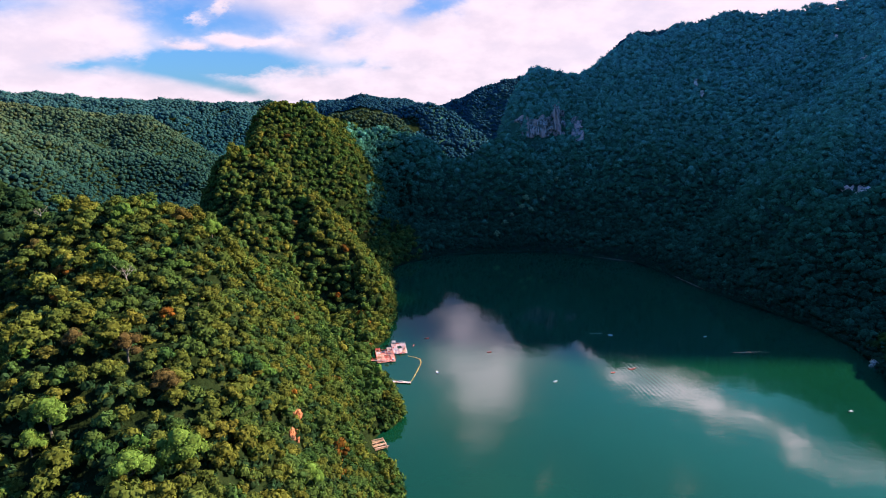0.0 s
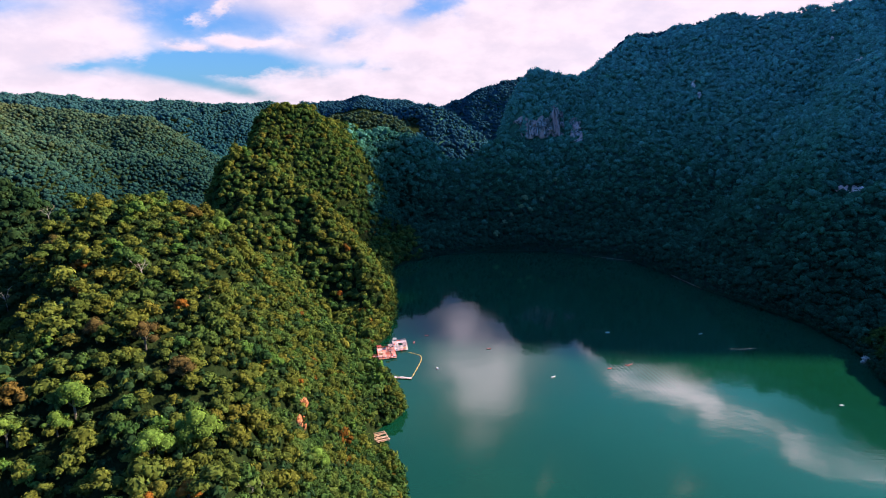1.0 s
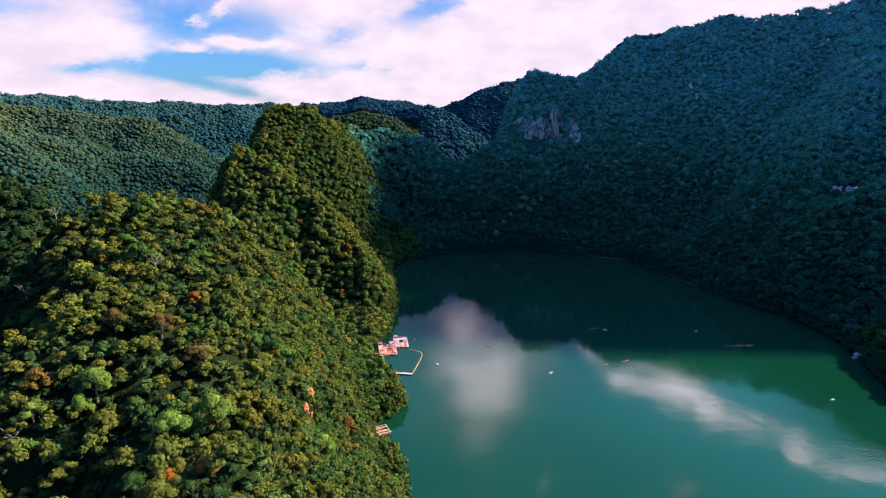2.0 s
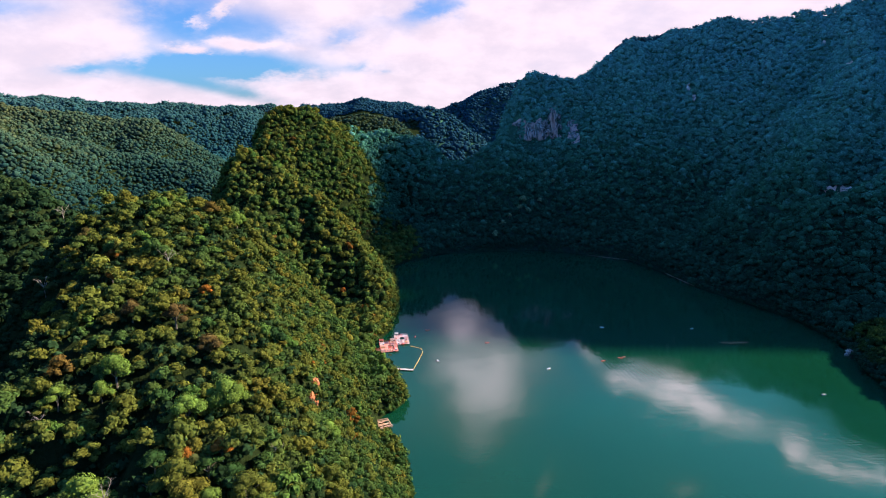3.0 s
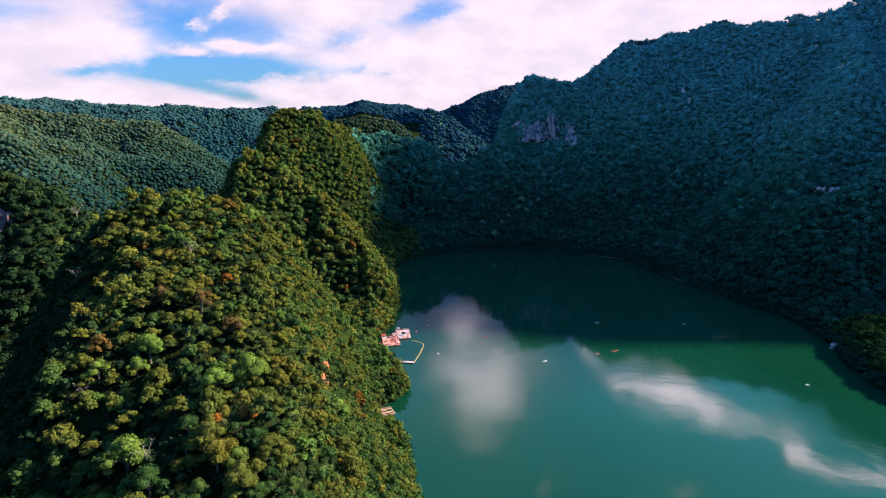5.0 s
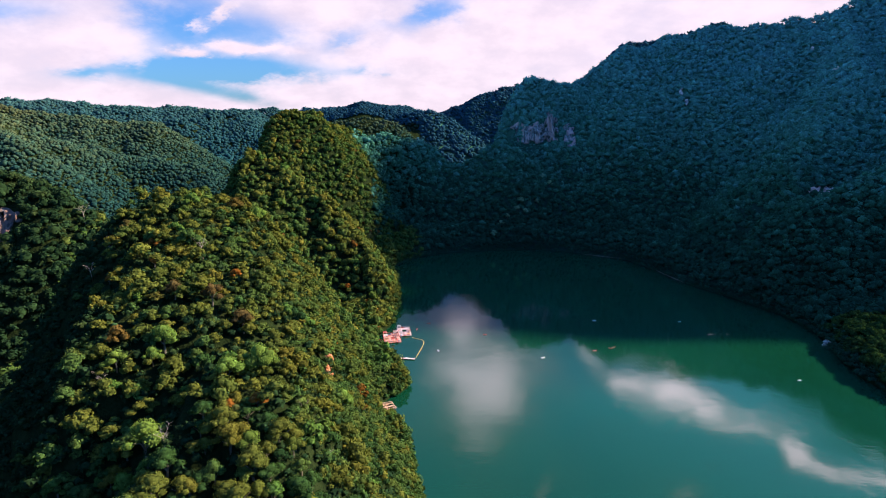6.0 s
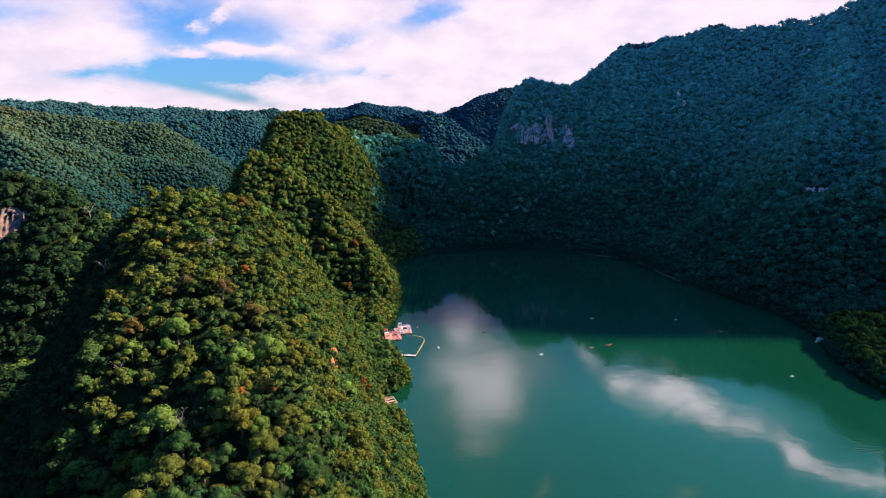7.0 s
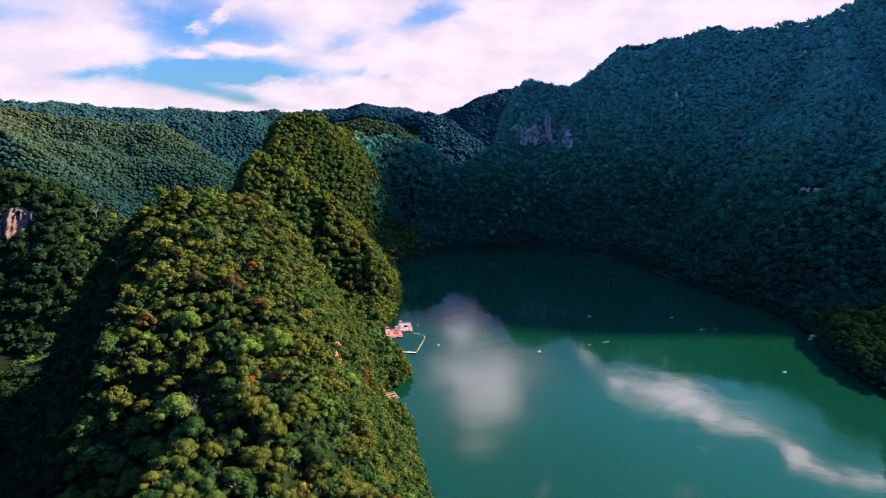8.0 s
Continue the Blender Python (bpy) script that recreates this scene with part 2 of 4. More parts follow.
def water_material():
    """Green lake water: a dim green body under a glossy skin with patches of small ripples."""
    m, n = material("lake_water")
    place = n.add("ShaderNodeNewGeometry").outputs["Position"]
    body = n.ramp(n.noise(place, 0.012, 4, 0.5), [(0.3, (0.0018, 0.026, 0.0130)), (0.7, (0.0024, 0.032, 0.0160))])
    # a train of wash left by a passing boat
    apart = n.add("ShaderNodeSeparateXYZ", {0: place})
    wash = 0.0
    for x, y, east, north, kx, ky, high in WASH:
        wx, wy = n.math("SUBTRACT", apart.outputs[0], x), n.math("SUBTRACT", apart.outputs[1], y)
        fade = n.math("ADD", n.math("POWER", n.math("ABSOLUTE", n.math("DIVIDE", wx, east)), 2.0), n.math("POWER", n.math("ABSOLUTE", n.math("DIVIDE", wy, north)), 2.0))
        fade = n.math("POWER", 2.71828, n.math("MULTIPLY", fade, -1.0))
        phase = n.math("ADD", n.math("MULTIPLY", wx, kx), n.math("MULTIPLY", wy, ky))
        train = n.math("SINE", n.math("ADD", phase, n.math("MULTIPLY", n.noise(place, 0.06, 2), 6.0)))
        wash = n.math("ADD", wash, n.math("MULTIPLY", train, n.math("MULTIPLY", fade, high)))
    calm = n.span(n.noise(place, 0.018, 3, 0.6, 0.6), 0.44, 0.64, 0.25, 1.2)
    stretch = n.add("ShaderNodeMapping", {0: place, 2: (0, 0, radians(24)), 3: (0.35, 1.0, 1.0)}).outputs[0]
    ripple = n.math("ADD", n.noise(stretch, 0.75, 3, 0.55), n.math("MULTIPLY", n.noise(stretch, 2.6, 2, 0.5), 0.35))
    swell = n.noise(place, 0.10, 2, 0.5)
    relief = n.math("ADD", n.math("MULTIPLY", n.math("MULTIPLY", ripple, calm), 0.042), n.math("ADD", n.math("MULTIPLY", swell, 0.045), n.math("MULTIPLY", wash, 0.03)))
    normal = bumped(n, relief, 0.5, 1.0)
    finish(n, n.add("ShaderNodeBsdfPrincipled", {"Base Color": body, "Roughness": 0.045, "IOR": 1.333, "Normal": normal}).outputs[0])
    return m


def painted_material(name, colour, worn, rough=0.7, scale=1.5):
    """Boards, plastic or sheet that has weathered unevenly."""
    m, n = material(name)
    place = n.add("ShaderNodeNewGeometry").outputs["Position"]
    own = n.add("ShaderNodeObjectInfo").outputs["Random"]
    wear = n.math("ADD", n.noise(place, scale, 6, 0.65), n.math("MULTIPLY", n.math("SUBTRACT", own, 0.5), 0.35))
    base = n.mix(n.span(wear, 0.38, 0.68), (*colour, 1), (*worn, 1))
    finish(n, n.add("ShaderNodeBsdfPrincipled", {"Base Color": base, "Roughness": rough, "Normal": bumped(n, n.noise(place, 9, 3), 0.3, 0.02)}).outputs[0])
    return m


FOLIAGE = foliage_material()
BRIGHT_LEAVES = foliage_material("bright_leaves", (0.105, 0.165, 0.030))
YELLOW_LEAVES = foliage_material("yellow_leaves", (0.17, 0.155, 0.028))
ORANGE_LEAVES = foliage_material("orange_leaves", (0.25, 0.085, 0.016))
PALE_LEAVES = foliage_material("pale_leaves", (0.170, 0.285, 0.165))
BROWN_LEAVES = foliage_material("brown_leaves", (0.095, 0.058, 0.022))
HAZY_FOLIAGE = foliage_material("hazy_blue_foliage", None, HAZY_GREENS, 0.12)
SHADE_FOLIAGE = foliage_material("shade_foliage", None, SHADE_GREENS)
SLOPE_HAZE_FOLIAGE = foliage_material("slope_haze_foliage", None, SLOPE_HAZE_GREENS, 0.3)
VALLEY_HAZE_FOLIAGE = foliage_material("valley_haze_foliage", None, VALLEY_HAZE_GREENS, 0.25)
DISTANT_HAZE_FOLIAGE = foliage_material("distant_haze_foliage", None, DISTANT_HAZE_GREENS, 0.15)
FLOOR = ground_material()
BARK = bark_material("bark", (0.05, 0.04, 0.03), (0.16, 0.13, 0.10))
DEAD_WOOD = bark_material("dead_wood", (0.12, 0.095, 0.08), (0.30, 0.25, 0.21))
LIMESTONE = rock_material("limestone", (0.06, 0.05, 0.045), (0.62, 0.50, 0.45), (0.52, 0.20, 0.13, 1), 0.50, 2.0)
KNOB_ROCK = rock_material("streaked_limestone", (0.030, 0.040, 0.040), (0.38, 0.34, 0.33), (0.44, 0.15, 0.10, 1), 0.36, 0.9, 0.47, 0.57)
PINK_ROCK = rock_material("pinkish_limestone", (0.028, 0.022, 0.019), (0.14, 0.090, 0.076), (0.17, 0.075, 0.052, 1), 0.40, 1.2)
RED_ROCK = rock_material("rusty_limestone", (0.05, 0.022, 0.014), (0.30, 0.12, 0.055), (0.46, 0.13, 0.04, 1), 0.6, 0.25)
LEDGE = rock_material("ledge_rock", (0.030, 0.026, 0.018), (0.15, 0.115, 0.085), (0.16, 0.11, 0.07, 1), 0.3)
WATER = water_material()
PINK_DECK = painted_material("pale_deck", (0.60, 0.42, 0.42), (0.34, 0.18, 0.17))
WORN_BEAM = painted_material("worn_beam", (0.46, 0.27, 0.21), (0.28, 0.13, 0.09))
RED_DECK = painted_material("red_deck", (0.46, 0.13, 0.09), (0.50, 0.30, 0.26))
RED_PAINT = painted_material("red_paint", (0.60, 0.06, 0.04), (0.45, 0.10, 0.08), 0.5)
WHITE_PAINT = painted_material("white_paint", (0.66, 0.62, 0.64), (0.45, 0.40, 0.41))
DARK_TIMBER = painted_material("dark_timber", (0.06, 0.045, 0.035), (0.13, 0.09, 0.07))
BROWN_TIMBER = painted_material("brown_timber", (0.26, 0.13, 0.07), (0.40, 0.24, 0.15))
ORANGE_PLASTIC = painted_material("orange_plastic", (0.75, 0.34, 0.06), (0.70, 0.42, 0.16), 0.5)
BLUE_TARP = painted_material("blue_tarp", (0.05, 0.12, 0.35), (0.12, 0.2, 0.4), 0.6)
POOL_NET = painted_material("pool_net", (0.30, 0.11, 0.08), (0.16, 0.09, 0.07), 0.9)
# ---- the land: shoreline, ridges and heights ----
SHORE_WEST = [(14, -60), (10, 60), (0, 130), (-8, 182), (-15, 211), (-20, 245), (-29, 261), (-34, 271), (-33, 281), (-25, 289), (-21, 298), (-24, 308),
              (-29, 322), (-34, 334), (-45, 350), (-48, 368), (-46, 384), (-40, 400), (-38, 446), (-45, 528), (-54, 583)]
SHORE_NORTH = [(-39, 613), (-3, 643), (43, 652), (109, 657), (139, 644), (174, 621), (198, 606)]
SHORE_EAST = [(218, 547), (228, 502), (245, 465), (264, 416), (267, 376), (262, 354), (252, 326), (248, 301),
              (249, 267), (262, 200), (250, 90), (205, -80), (120, -190), (40, -160)]
SHORE = np.array(SHORE_WEST + SHORE_NORTH + SHORE_EAST, float)


def lattice(ix, iy, seed):
    """Repeatable random numbers on a lattice."""
    v = np.sin(ix * 127.1 + iy * 311.7 + seed * 74.7) * 43758.5453
    return v - np.floor(v)


def value_noise(x, y, size, seed):
    """Smooth noise from -1 to 1 with lumps of about that size in metres."""
    x, y = x / size, y / size
    ix, iy = np.floor(x), np.floor(y)
    fx, fy = x - ix, y - iy
    fx, fy = fx * fx * (3 - 2 * fx), fy * fy * (3 - 2 * fy)
    a, b = lattice(ix, iy, seed), lattice(ix + 1, iy, seed)
    c, d = lattice(ix, iy + 1, seed), lattice(ix + 1, iy + 1, seed)
    return 2 * ((a + (b - a) * fx) * (1 - fy) + (c + (d - c) * fx) * fy) - 1


def shore_distance(x, y):
    """Metres from the shoreline: positive on land, negative on the lake."""
    best, inside = np.full(x.shape, 1e9), np.zeros(x.shape, bool)
    for (x0, y0), (x1, y1) in zip(SHORE, np.roll(SHORE, -1, 0)):
        dx, dy = x1 - x0, y1 - y0
        t = np.clip(((x - x0) * dx + (y - y0) * dy) / (dx * dx + dy * dy), 0, 1)
        best = np.minimum(best, np.hypot(x - x0 - t * dx, y - y0 - t * dy))
        crosses = (y0 > y) != (y1 > y)
        inside ^= crosses & (x < x0 + (y - y0) * dx / (dy if dy else 1e-9))
    return np.where(inside, -best, best)


def ridge(x, y, nodes, drop, width, power, west=1.0, west_power=0.0):
    """A ridge along its nodes (x, y, crest height), which has lost drop metres at that distance from its crest.
    west: by how much its western side is steeper; west_power: the shape of that side, where it differs."""
    h = np.full(x.shape, -1e3)
    pairs = list(zip(nodes, nodes[1:])) if len(nodes) > 1 else [(nodes[0], nodes[0])]
    for (x0, y0, z0), (x1, y1, z1) in pairs:
        dx, dy = x1 - x0, y1 - y0
        t = np.clip(((x - x0) * dx + (y - y0) * dy) / (dx * dx + dy * dy + 1e-9), 0, 1)
        d = np.hypot(x - x0 - t * dx, y - y0 - t * dy)
        left = x < x0 + t * dx
        fall = np.where(left, (d * west / width) ** (west_power or power), (d / width) ** power)
        h = np.maximum(h, z0 + t * (z1 - z0) - drop * fall)
    return h


# the near hill, its peak and its fall towards the lake's mouth
NEAR_HILL = [
    ([(-108, 196, 125), (-97, 165, 109)], 120, 88, 3.1, 1.12, 1.5),
    ([(-95, 165, 109), (-63, 133, 91), (-68, 109, 80), (-70, 85, 67), (-72, 40, 40)], 120, 80, 3.1, 1.75, 1.5),
    ([(-106, 196, 112), (-97, 235, 97), (-91, 272, 84), (-108, 318, 72), (-104, 345, 40)], 95, 60, 2.2),
]
# the tall wooded hill, its shoulder and the spur that falls from it to the lake
TALL_HILL = [
    ([(-186, 690, 163), (-188, 645, 134), (-190, 590, 101), (-181, 533, 121)], 110, 80, 1.7, 1.9),
    ([(-200, 690, 155), (-178, 690, 164), (-160, 695, 158), (-146, 715, 149), (-140, 745, 145), (-122, 785, 128)], 110, 88, 1.5, 1.9),
    ([(-181, 533, 119), (-146, 515, 111), (-133, 512, 102), (-107, 500, 84), (-83, 485, 60), (-63, 465, 40)], 100, 74, 1.35, 1.5),
    ([(-170, 505, 100), (-150, 460, 74), (-125, 420, 44)], 70, 60, 1.5),
]
# the dark wooded hill at the head of the lake, and the pass beside it
DARK_HILL = [
    ([(-122, 785, 126), (-97, 800, 128), (-63, 805, 131), (-36, 800, 126), (-16, 798, 112), (5, 790, 93), (35, 785, 89)], 80, 66, 1.5),
]
# the rocky knob and the wooded spur below it
ROCKY_KNOB = [
    ([(140, 866, 204), (176, 872, 206)], 95, 60, 2.4),
    ([(40, 768, 98), (65, 764, 116), (82, 764, 124), (100, 766, 113), (128, 770, 92)], 75, 62, 1.4),
    ([(150, 850, 122), (125, 760, 58)], 70, 65, 1.4),
]
# the eastern mountain
EAST_MOUNTAIN = [
    ([(214, 908, 178), (228, 908, 218), (256, 908, 240), (268, 908, 239), (282, 910, 256), (322, 914, 260), (350, 925, 277), (425, 905, 284), (505, 885, 291), (575, 862, 301),
      (680, 830, 335), (735, 735, 270), (720, 600, 130)], 250, 285, 1.12),
    # added steep crest out of view, placed to cast shade over the lake
    ([(880, 1180, 545), (800, 1050, 492), (735, 908, 440), (670, 762, 355), (625, 650, 285), (608, 612, 258), (603, 599, 214)], 330, 95, 1.25),
]
# an added massif east of it, out of view, shaped to shade the lake's head
SHADOW_MASSIF = [
    ([(740, 452, 300), (740, 480, 370), (740, 533, 440), (745, 600, 462), (775, 700, 500), (800, 770, 535), (850, 850, 610), (900, 900, 670), (970, 985, 730), (1050, 1150, 750)], 420, 105, 1.3),
]
# spurs of the eastern mountain and the summit behind it
EAST_SPURS = [
    ([(318, 500, 60), (350, 560, 112), (402, 600, 155), (470, 660, 200), (575, 862, 295)], 200, 190, 1.1),
    ([(326, 474, 86), (430, 490, 120), (520, 575, 190), (600, 620, 250)], 140, 150, 1.15),
    ([(320, 335, 22), (440, 355, 48), (620, 400, 110)], 60, 110, 1.3),
    ([(391, 1240, 302), (430, 1250, 306), (560, 1200, 330)], 210, 170, 1.3),
]
# the low western ridge with its cliff
LOW_RIDGE = [
    ([(-420, 440, 135), (-340, 425, 114), (-285, 408, 100), (-247, 405, 80), (-215, 400, 55)], 90, 75, 1.5),
]
# western hills beyond the valley
WEST_HILLS = [
    ([(-1020, 960, 215), (-830, 1010, 190), (-700, 1040, 130), (-560, 1110, 75), (-470, 1160, 40)], 150, 230, 1.2),
    ([(-830, 1010, 185), (-665, 918, 122), (-590, 930, 60)], 110, 120, 1.2),
    ([(-1000, 1230, 202), (-902, 1250, 187), (-835, 1250, 178), (-767, 1250, 168), (-698, 1250, 160), (-635, 1255, 156), (-600, 1260, 115)], 110, 160, 1.3),
    ([(-767, 1250, 160), (-689, 1120, 116), (-642, 1100, 98), (-551, 1100, 81), (-469, 1100, 70), (-415, 1100, 46)], 80, 120, 1.25),
    ([(-1250, 1450, 235), (-960, 1500, 202), (-760, 1530, 184), (-560, 1600, 180)], 170, 320, 1.2),
    ([(-660, 1435, 158), (-640, 1440, 156)], 110, 66, 2.2),
    ([(-1150, 1720, 220), (-1015, 1660, 205), (-900, 1680, 198), (-640, 1720, 186), (-470, 1750, 186)], 150, 300, 1.2),
]
# northern hills
NORTH_HILLS = [
    ([(-250, 1400, 150), (-184, 1400, 161), (-119, 1400, 147), (-70, 1410, 110)], 130, 120, 1.5),
    ([(-130, 1540, 160), (-85, 1510, 168), (-29, 1500, 174), (11, 1500, 157), (53, 1500, 120), (96, 1500, 60)], 130, 130, 1.4),
    ([(-560, 2400, 195), (-430, 2400, 205), (-300, 2380, 222), (-180, 2400, 208), (-60, 2450, 180)], 160, 260, 1.3),
    ([(20, 2000, 180), (80, 2000, 200), (145, 2000, 232), (215, 2010, 255), (330, 2020, 262)], 170, 200, 1.4),
]
# hills behind the viewpoint
SOUTH_HILLS = [
    ([(-420, -60, 120), (-260, -260, 160), (0, -420, 180), (320, -360, 170), (480, -60, 140), (470, 180, 130)], 140, 190, 1.2),
]
RIDGES = NEAR_HILL + TALL_HILL + DARK_HILL + ROCKY_KNOB + EAST_MOUNTAIN + SHADOW_MASSIF + EAST_SPURS + LOW_RIDGE + WEST_HILLS + NORTH_HILLS + SOUTH_HILLS


def height(x, y):
    """The ground's height over the lake's surface."""
    x, y = np.asarray(x, float), np.asarray(y, float)
    h = 16 + 10 * value_noise(x, y, 170, 3)
    h = np.maximum(h, 150 * np.clip((np.hypot(x, y - 600) - 2300) / 900, 0, 1))
    for nodes, *shape in RIDGES:
        r = ridge(x, y, nodes, *shape)
        k = 9.0
        h = np.maximum(h, r) + k * np.log1p(np.exp(-np.abs(h - r) / k)) * np.exp(-np.abs(h - r) / 30)
    d = shore_distance(x, y)
    far = np.clip((np.hypot(x, y) - 150) / 700, 0, 1)
    rough = (1.6 + 4.5 * far) * value_noise(x, y, 46, 5) + (1.2 + 2.2 * far) * value_noise(x, y, 19, 8)
    gully = 7 * far * value_noise(x, y, 80, 11) * np.clip((np.where(x > 120, 240, 130) - h) / 80, 0, 1)
    ribs = 15 * np.abs(value_noise(x + 0.5 * y, y * 0.55, 95, 14)) - 6 + 7 * value_noise(x, y, 48, 17)
    gully = gully + ribs * np.clip((x - 170) / 80, 0, 1) * np.clip((y - 380) / 120, 0, 1) * np.clip((255 - h) / 60, 0, 1) * np.clip(h / 60, 0, 1)
    h = h - 3 + (rough + gully) * np.clip(h / 30, 0, 1)
    steep = np.where((x < 0) & (y < 480), 2.1, 1.5)
    bank = 0.5 + steep * np.maximum(d, 0)
    k = 6.0
    land = np.minimum(h, bank) - k * np.log1p(np.exp(-np.abs(h - bank) / k)) * np.clip(d / 12, 0, 1)
    return np.where(d > 0, np.maximum(land, 0.3 + 0.2 * np.minimum(d, 10)), np.maximum(0.3 + 2.2 * d, -14))


# ---- meshes ----
def mesh_of(name, verts, faces, mat, tint=None, smooth=False):
    """A mesh from arrays of corners and triangles."""
    me = bpy.data.meshes.new(name)
    verts, faces = np.asarray(verts, np.float32), np.asarray(faces, np.int32)
    me.vertices.add(len(verts))
    me.vertices.foreach_set("co", verts.ravel())
    me.loops.add(faces.size)
    me.loops.foreach_set("vertex_index", faces.ravel())
    me.polygons.add(len(faces))
    me.polygons.foreach_set("loop_start", np.arange(0, faces.size, faces.shape[1], dtype=np.int32))
    if smooth:
        me.polygons.foreach_set("use_smooth", np.ones(len(faces), bool))
    me.materials.append(mat)
    if tint is not None:
        me.attributes.new("tint", "FLOAT", "POINT").data.foreach_set("value", np.asarray(tint, np.float32))
    me.update(calc_edges=True)
    return me


def part(name, bm, mat, parent, label=""):
    """One bmesh as one mesh object under a thing or a part."""
    me = bpy.data.meshes.new(name)
    bm.to_mesh(me)
    bm.free()
    me.materials.append(mat)
    ob = new(name, me)
    ob.parent = parent
    return tagged(ob, label)


def thing(name, place, label, category, group="", turn=0.0):
    ob = new(name)
    ob.matrix_basis = pose(*place, 0, 0, turn)
    return tagged(ob, label, category, group)


def grid_faces(nx, ny):
    i = np.arange(nx * ny).reshape(ny, nx)
    return np.stack([i[:-1, :-1], i[:-1, 1:], i[1:, 1:], i[1:, :-1]], -1).reshape(-1, 4)


# ---- ground and lake ----
def stretched(low, high, near_low, near_high, fine, growth):
    """Stations that are fine between near_low and near_high and widen beyond."""
    out = list(np.arange(near_low, near_high + fine, fine))
    step = fine
    while out[-1] < high:
        step *= growth
        out.append(out[-1] + step)
    step = fine
    while out[0] > low:
        step *= growth
        out.insert(0, out[0] - step)
    return np.array(out)


gx = stretched(-4600, 4600, -260, 330, 4.5, 1.06)
gy = stretched(-3000, 4800, 40, 720, 4.5, 1.055)
X, Y = np.meshgrid(gx, gy)
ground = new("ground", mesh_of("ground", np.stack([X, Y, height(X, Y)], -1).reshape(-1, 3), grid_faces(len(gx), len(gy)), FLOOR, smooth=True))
tagged(ground, "steep forest floor of dark soil under the trees", "ground", kind="structure")

wx, wy = np.meshgrid(np.linspace(-150, 330, 49), np.linspace(-220, 690, 92))
lake = new("water", mesh_of("water", np.stack([wx, wy, 0 * wx], -1).reshape(-1, 3), grid_faces(49, 92), WATER, smooth=True))
tagged(lake, "calm deep green lake with patches of ripples", "lake", kind="structure")

# ---- trees ----
ICO_V = np.array([(0, 0, 1)] + [(0.894 * math.cos(a * 1.2566), 0.894 * math.sin(a * 1.2566), 0.447) for a in range(5)]
                 + [(0.894 * math.cos((a + 0.5) * 1.2566), 0.894 * math.sin((a + 0.5) * 1.2566), -0.447) for a in range(5)] + [(0, 0, -1)])
ICO_F = np.array([(0, 1 + a, 1 + (a + 1) % 5) for a in range(5)] + [(1 + a, 6 + a, 1 + (a + 1) % 5) for a in range(5)]
                 + [(6 + a, 6 + (a + 1) % 5, 1 + (a + 1) % 5) for a in range(5)] + [(11, 6 + (a + 1) % 5, 6 + a) for a in range(5)])


def crown_arrays(rng, lobes, leaves, leaf, flat=0.75, spread=0.62, fine=False, core=0.72, heart=0.0, shag=1.14):
    """A crown about one metre in radius: dim inner lobes under a shell of leaf sprays. Base at z = -0.5."""
    centres = [np.array((0, 0, 0.22))]
    radii = [rng.uniform(0.40, 0.52) * (heart or (1.5 if lobes < 3 else 1.0))]
    for i in range(lobes - 1):
        a = 6.283 * (0.381966 * i + rng.uniform(-0.12, 0.12))
        r = spread * math.sqrt((i + 0.8) / lobes) * rng.uniform(0.8, 1.25)
        centres.append(np.array((r * math.cos(a), r * math.sin(a), rng.uniform(-0.1, 0.35) - 0.55 * r * r)))
        radii.append(rng.uniform(0.20, 0.42))
    centres, radii = np.array(centres), np.array(radii)
    verts, faces, count = [], [], 0
    for c, r in zip(centres, radii):
        v = ICO_V * rng.uniform(core - 0.12, core + 0.12, (12, 1)) * r * (1, 1, flat) @ np.array(Euler((0, 0, rng.uniform(0, 6))).to_matrix()) + c
        verts.append(v), faces.append(ICO_F + count)
        count += 12
    made = 0
    while made < leaves:
        i = rng.choice(lobes, p=radii ** 2 / (radii ** 2).sum())
        d = rng.normal(size=3)
        d /= np.linalg.norm(d)
        if d[2] < -0.30:
            continue
        p = centres[i] + d * (1, 1, flat) * radii[i] * rng.uniform(0.88, shag)
        inside = np.linalg.norm((p - centres) / (1, 1, flat), axis=1) < radii * 0.82
        if inside.any():
            continue
        nrm = d + rng.normal(size=3) * 0.33 + (0, 0, 0.12)
        nrm /= np.linalg.norm(nrm)
        u = np.cross(nrm, rng.normal(size=3))
        u /= np.linalg.norm(u)
        w = np.cross(nrm, u)
        s = leaf * rng.uniform(0.65, 1.35)
        droop = nrm * s * rng.uniform(-0.25, 0.35)
        if fine:
            verts.append(np.array((p + u * s, p + w * s * 0.62 + droop, p - u * s * 0.9, p - w * s * 0.62 + droop)))
            faces.append(np.array(((0, 1, 2), (0, 2, 3))) + count)
            count += 4
        else:
            verts.append(np.array((p + u * s * 1.2, p + w * s - u * s * 0.4 + droop, p - w * s - u * s * 0.5)))
            faces.append(np.array(((0, 1, 2),)) + count)
            count += 3
        made += 1
    return np.concatenate(verts), np.concatenate(faces)


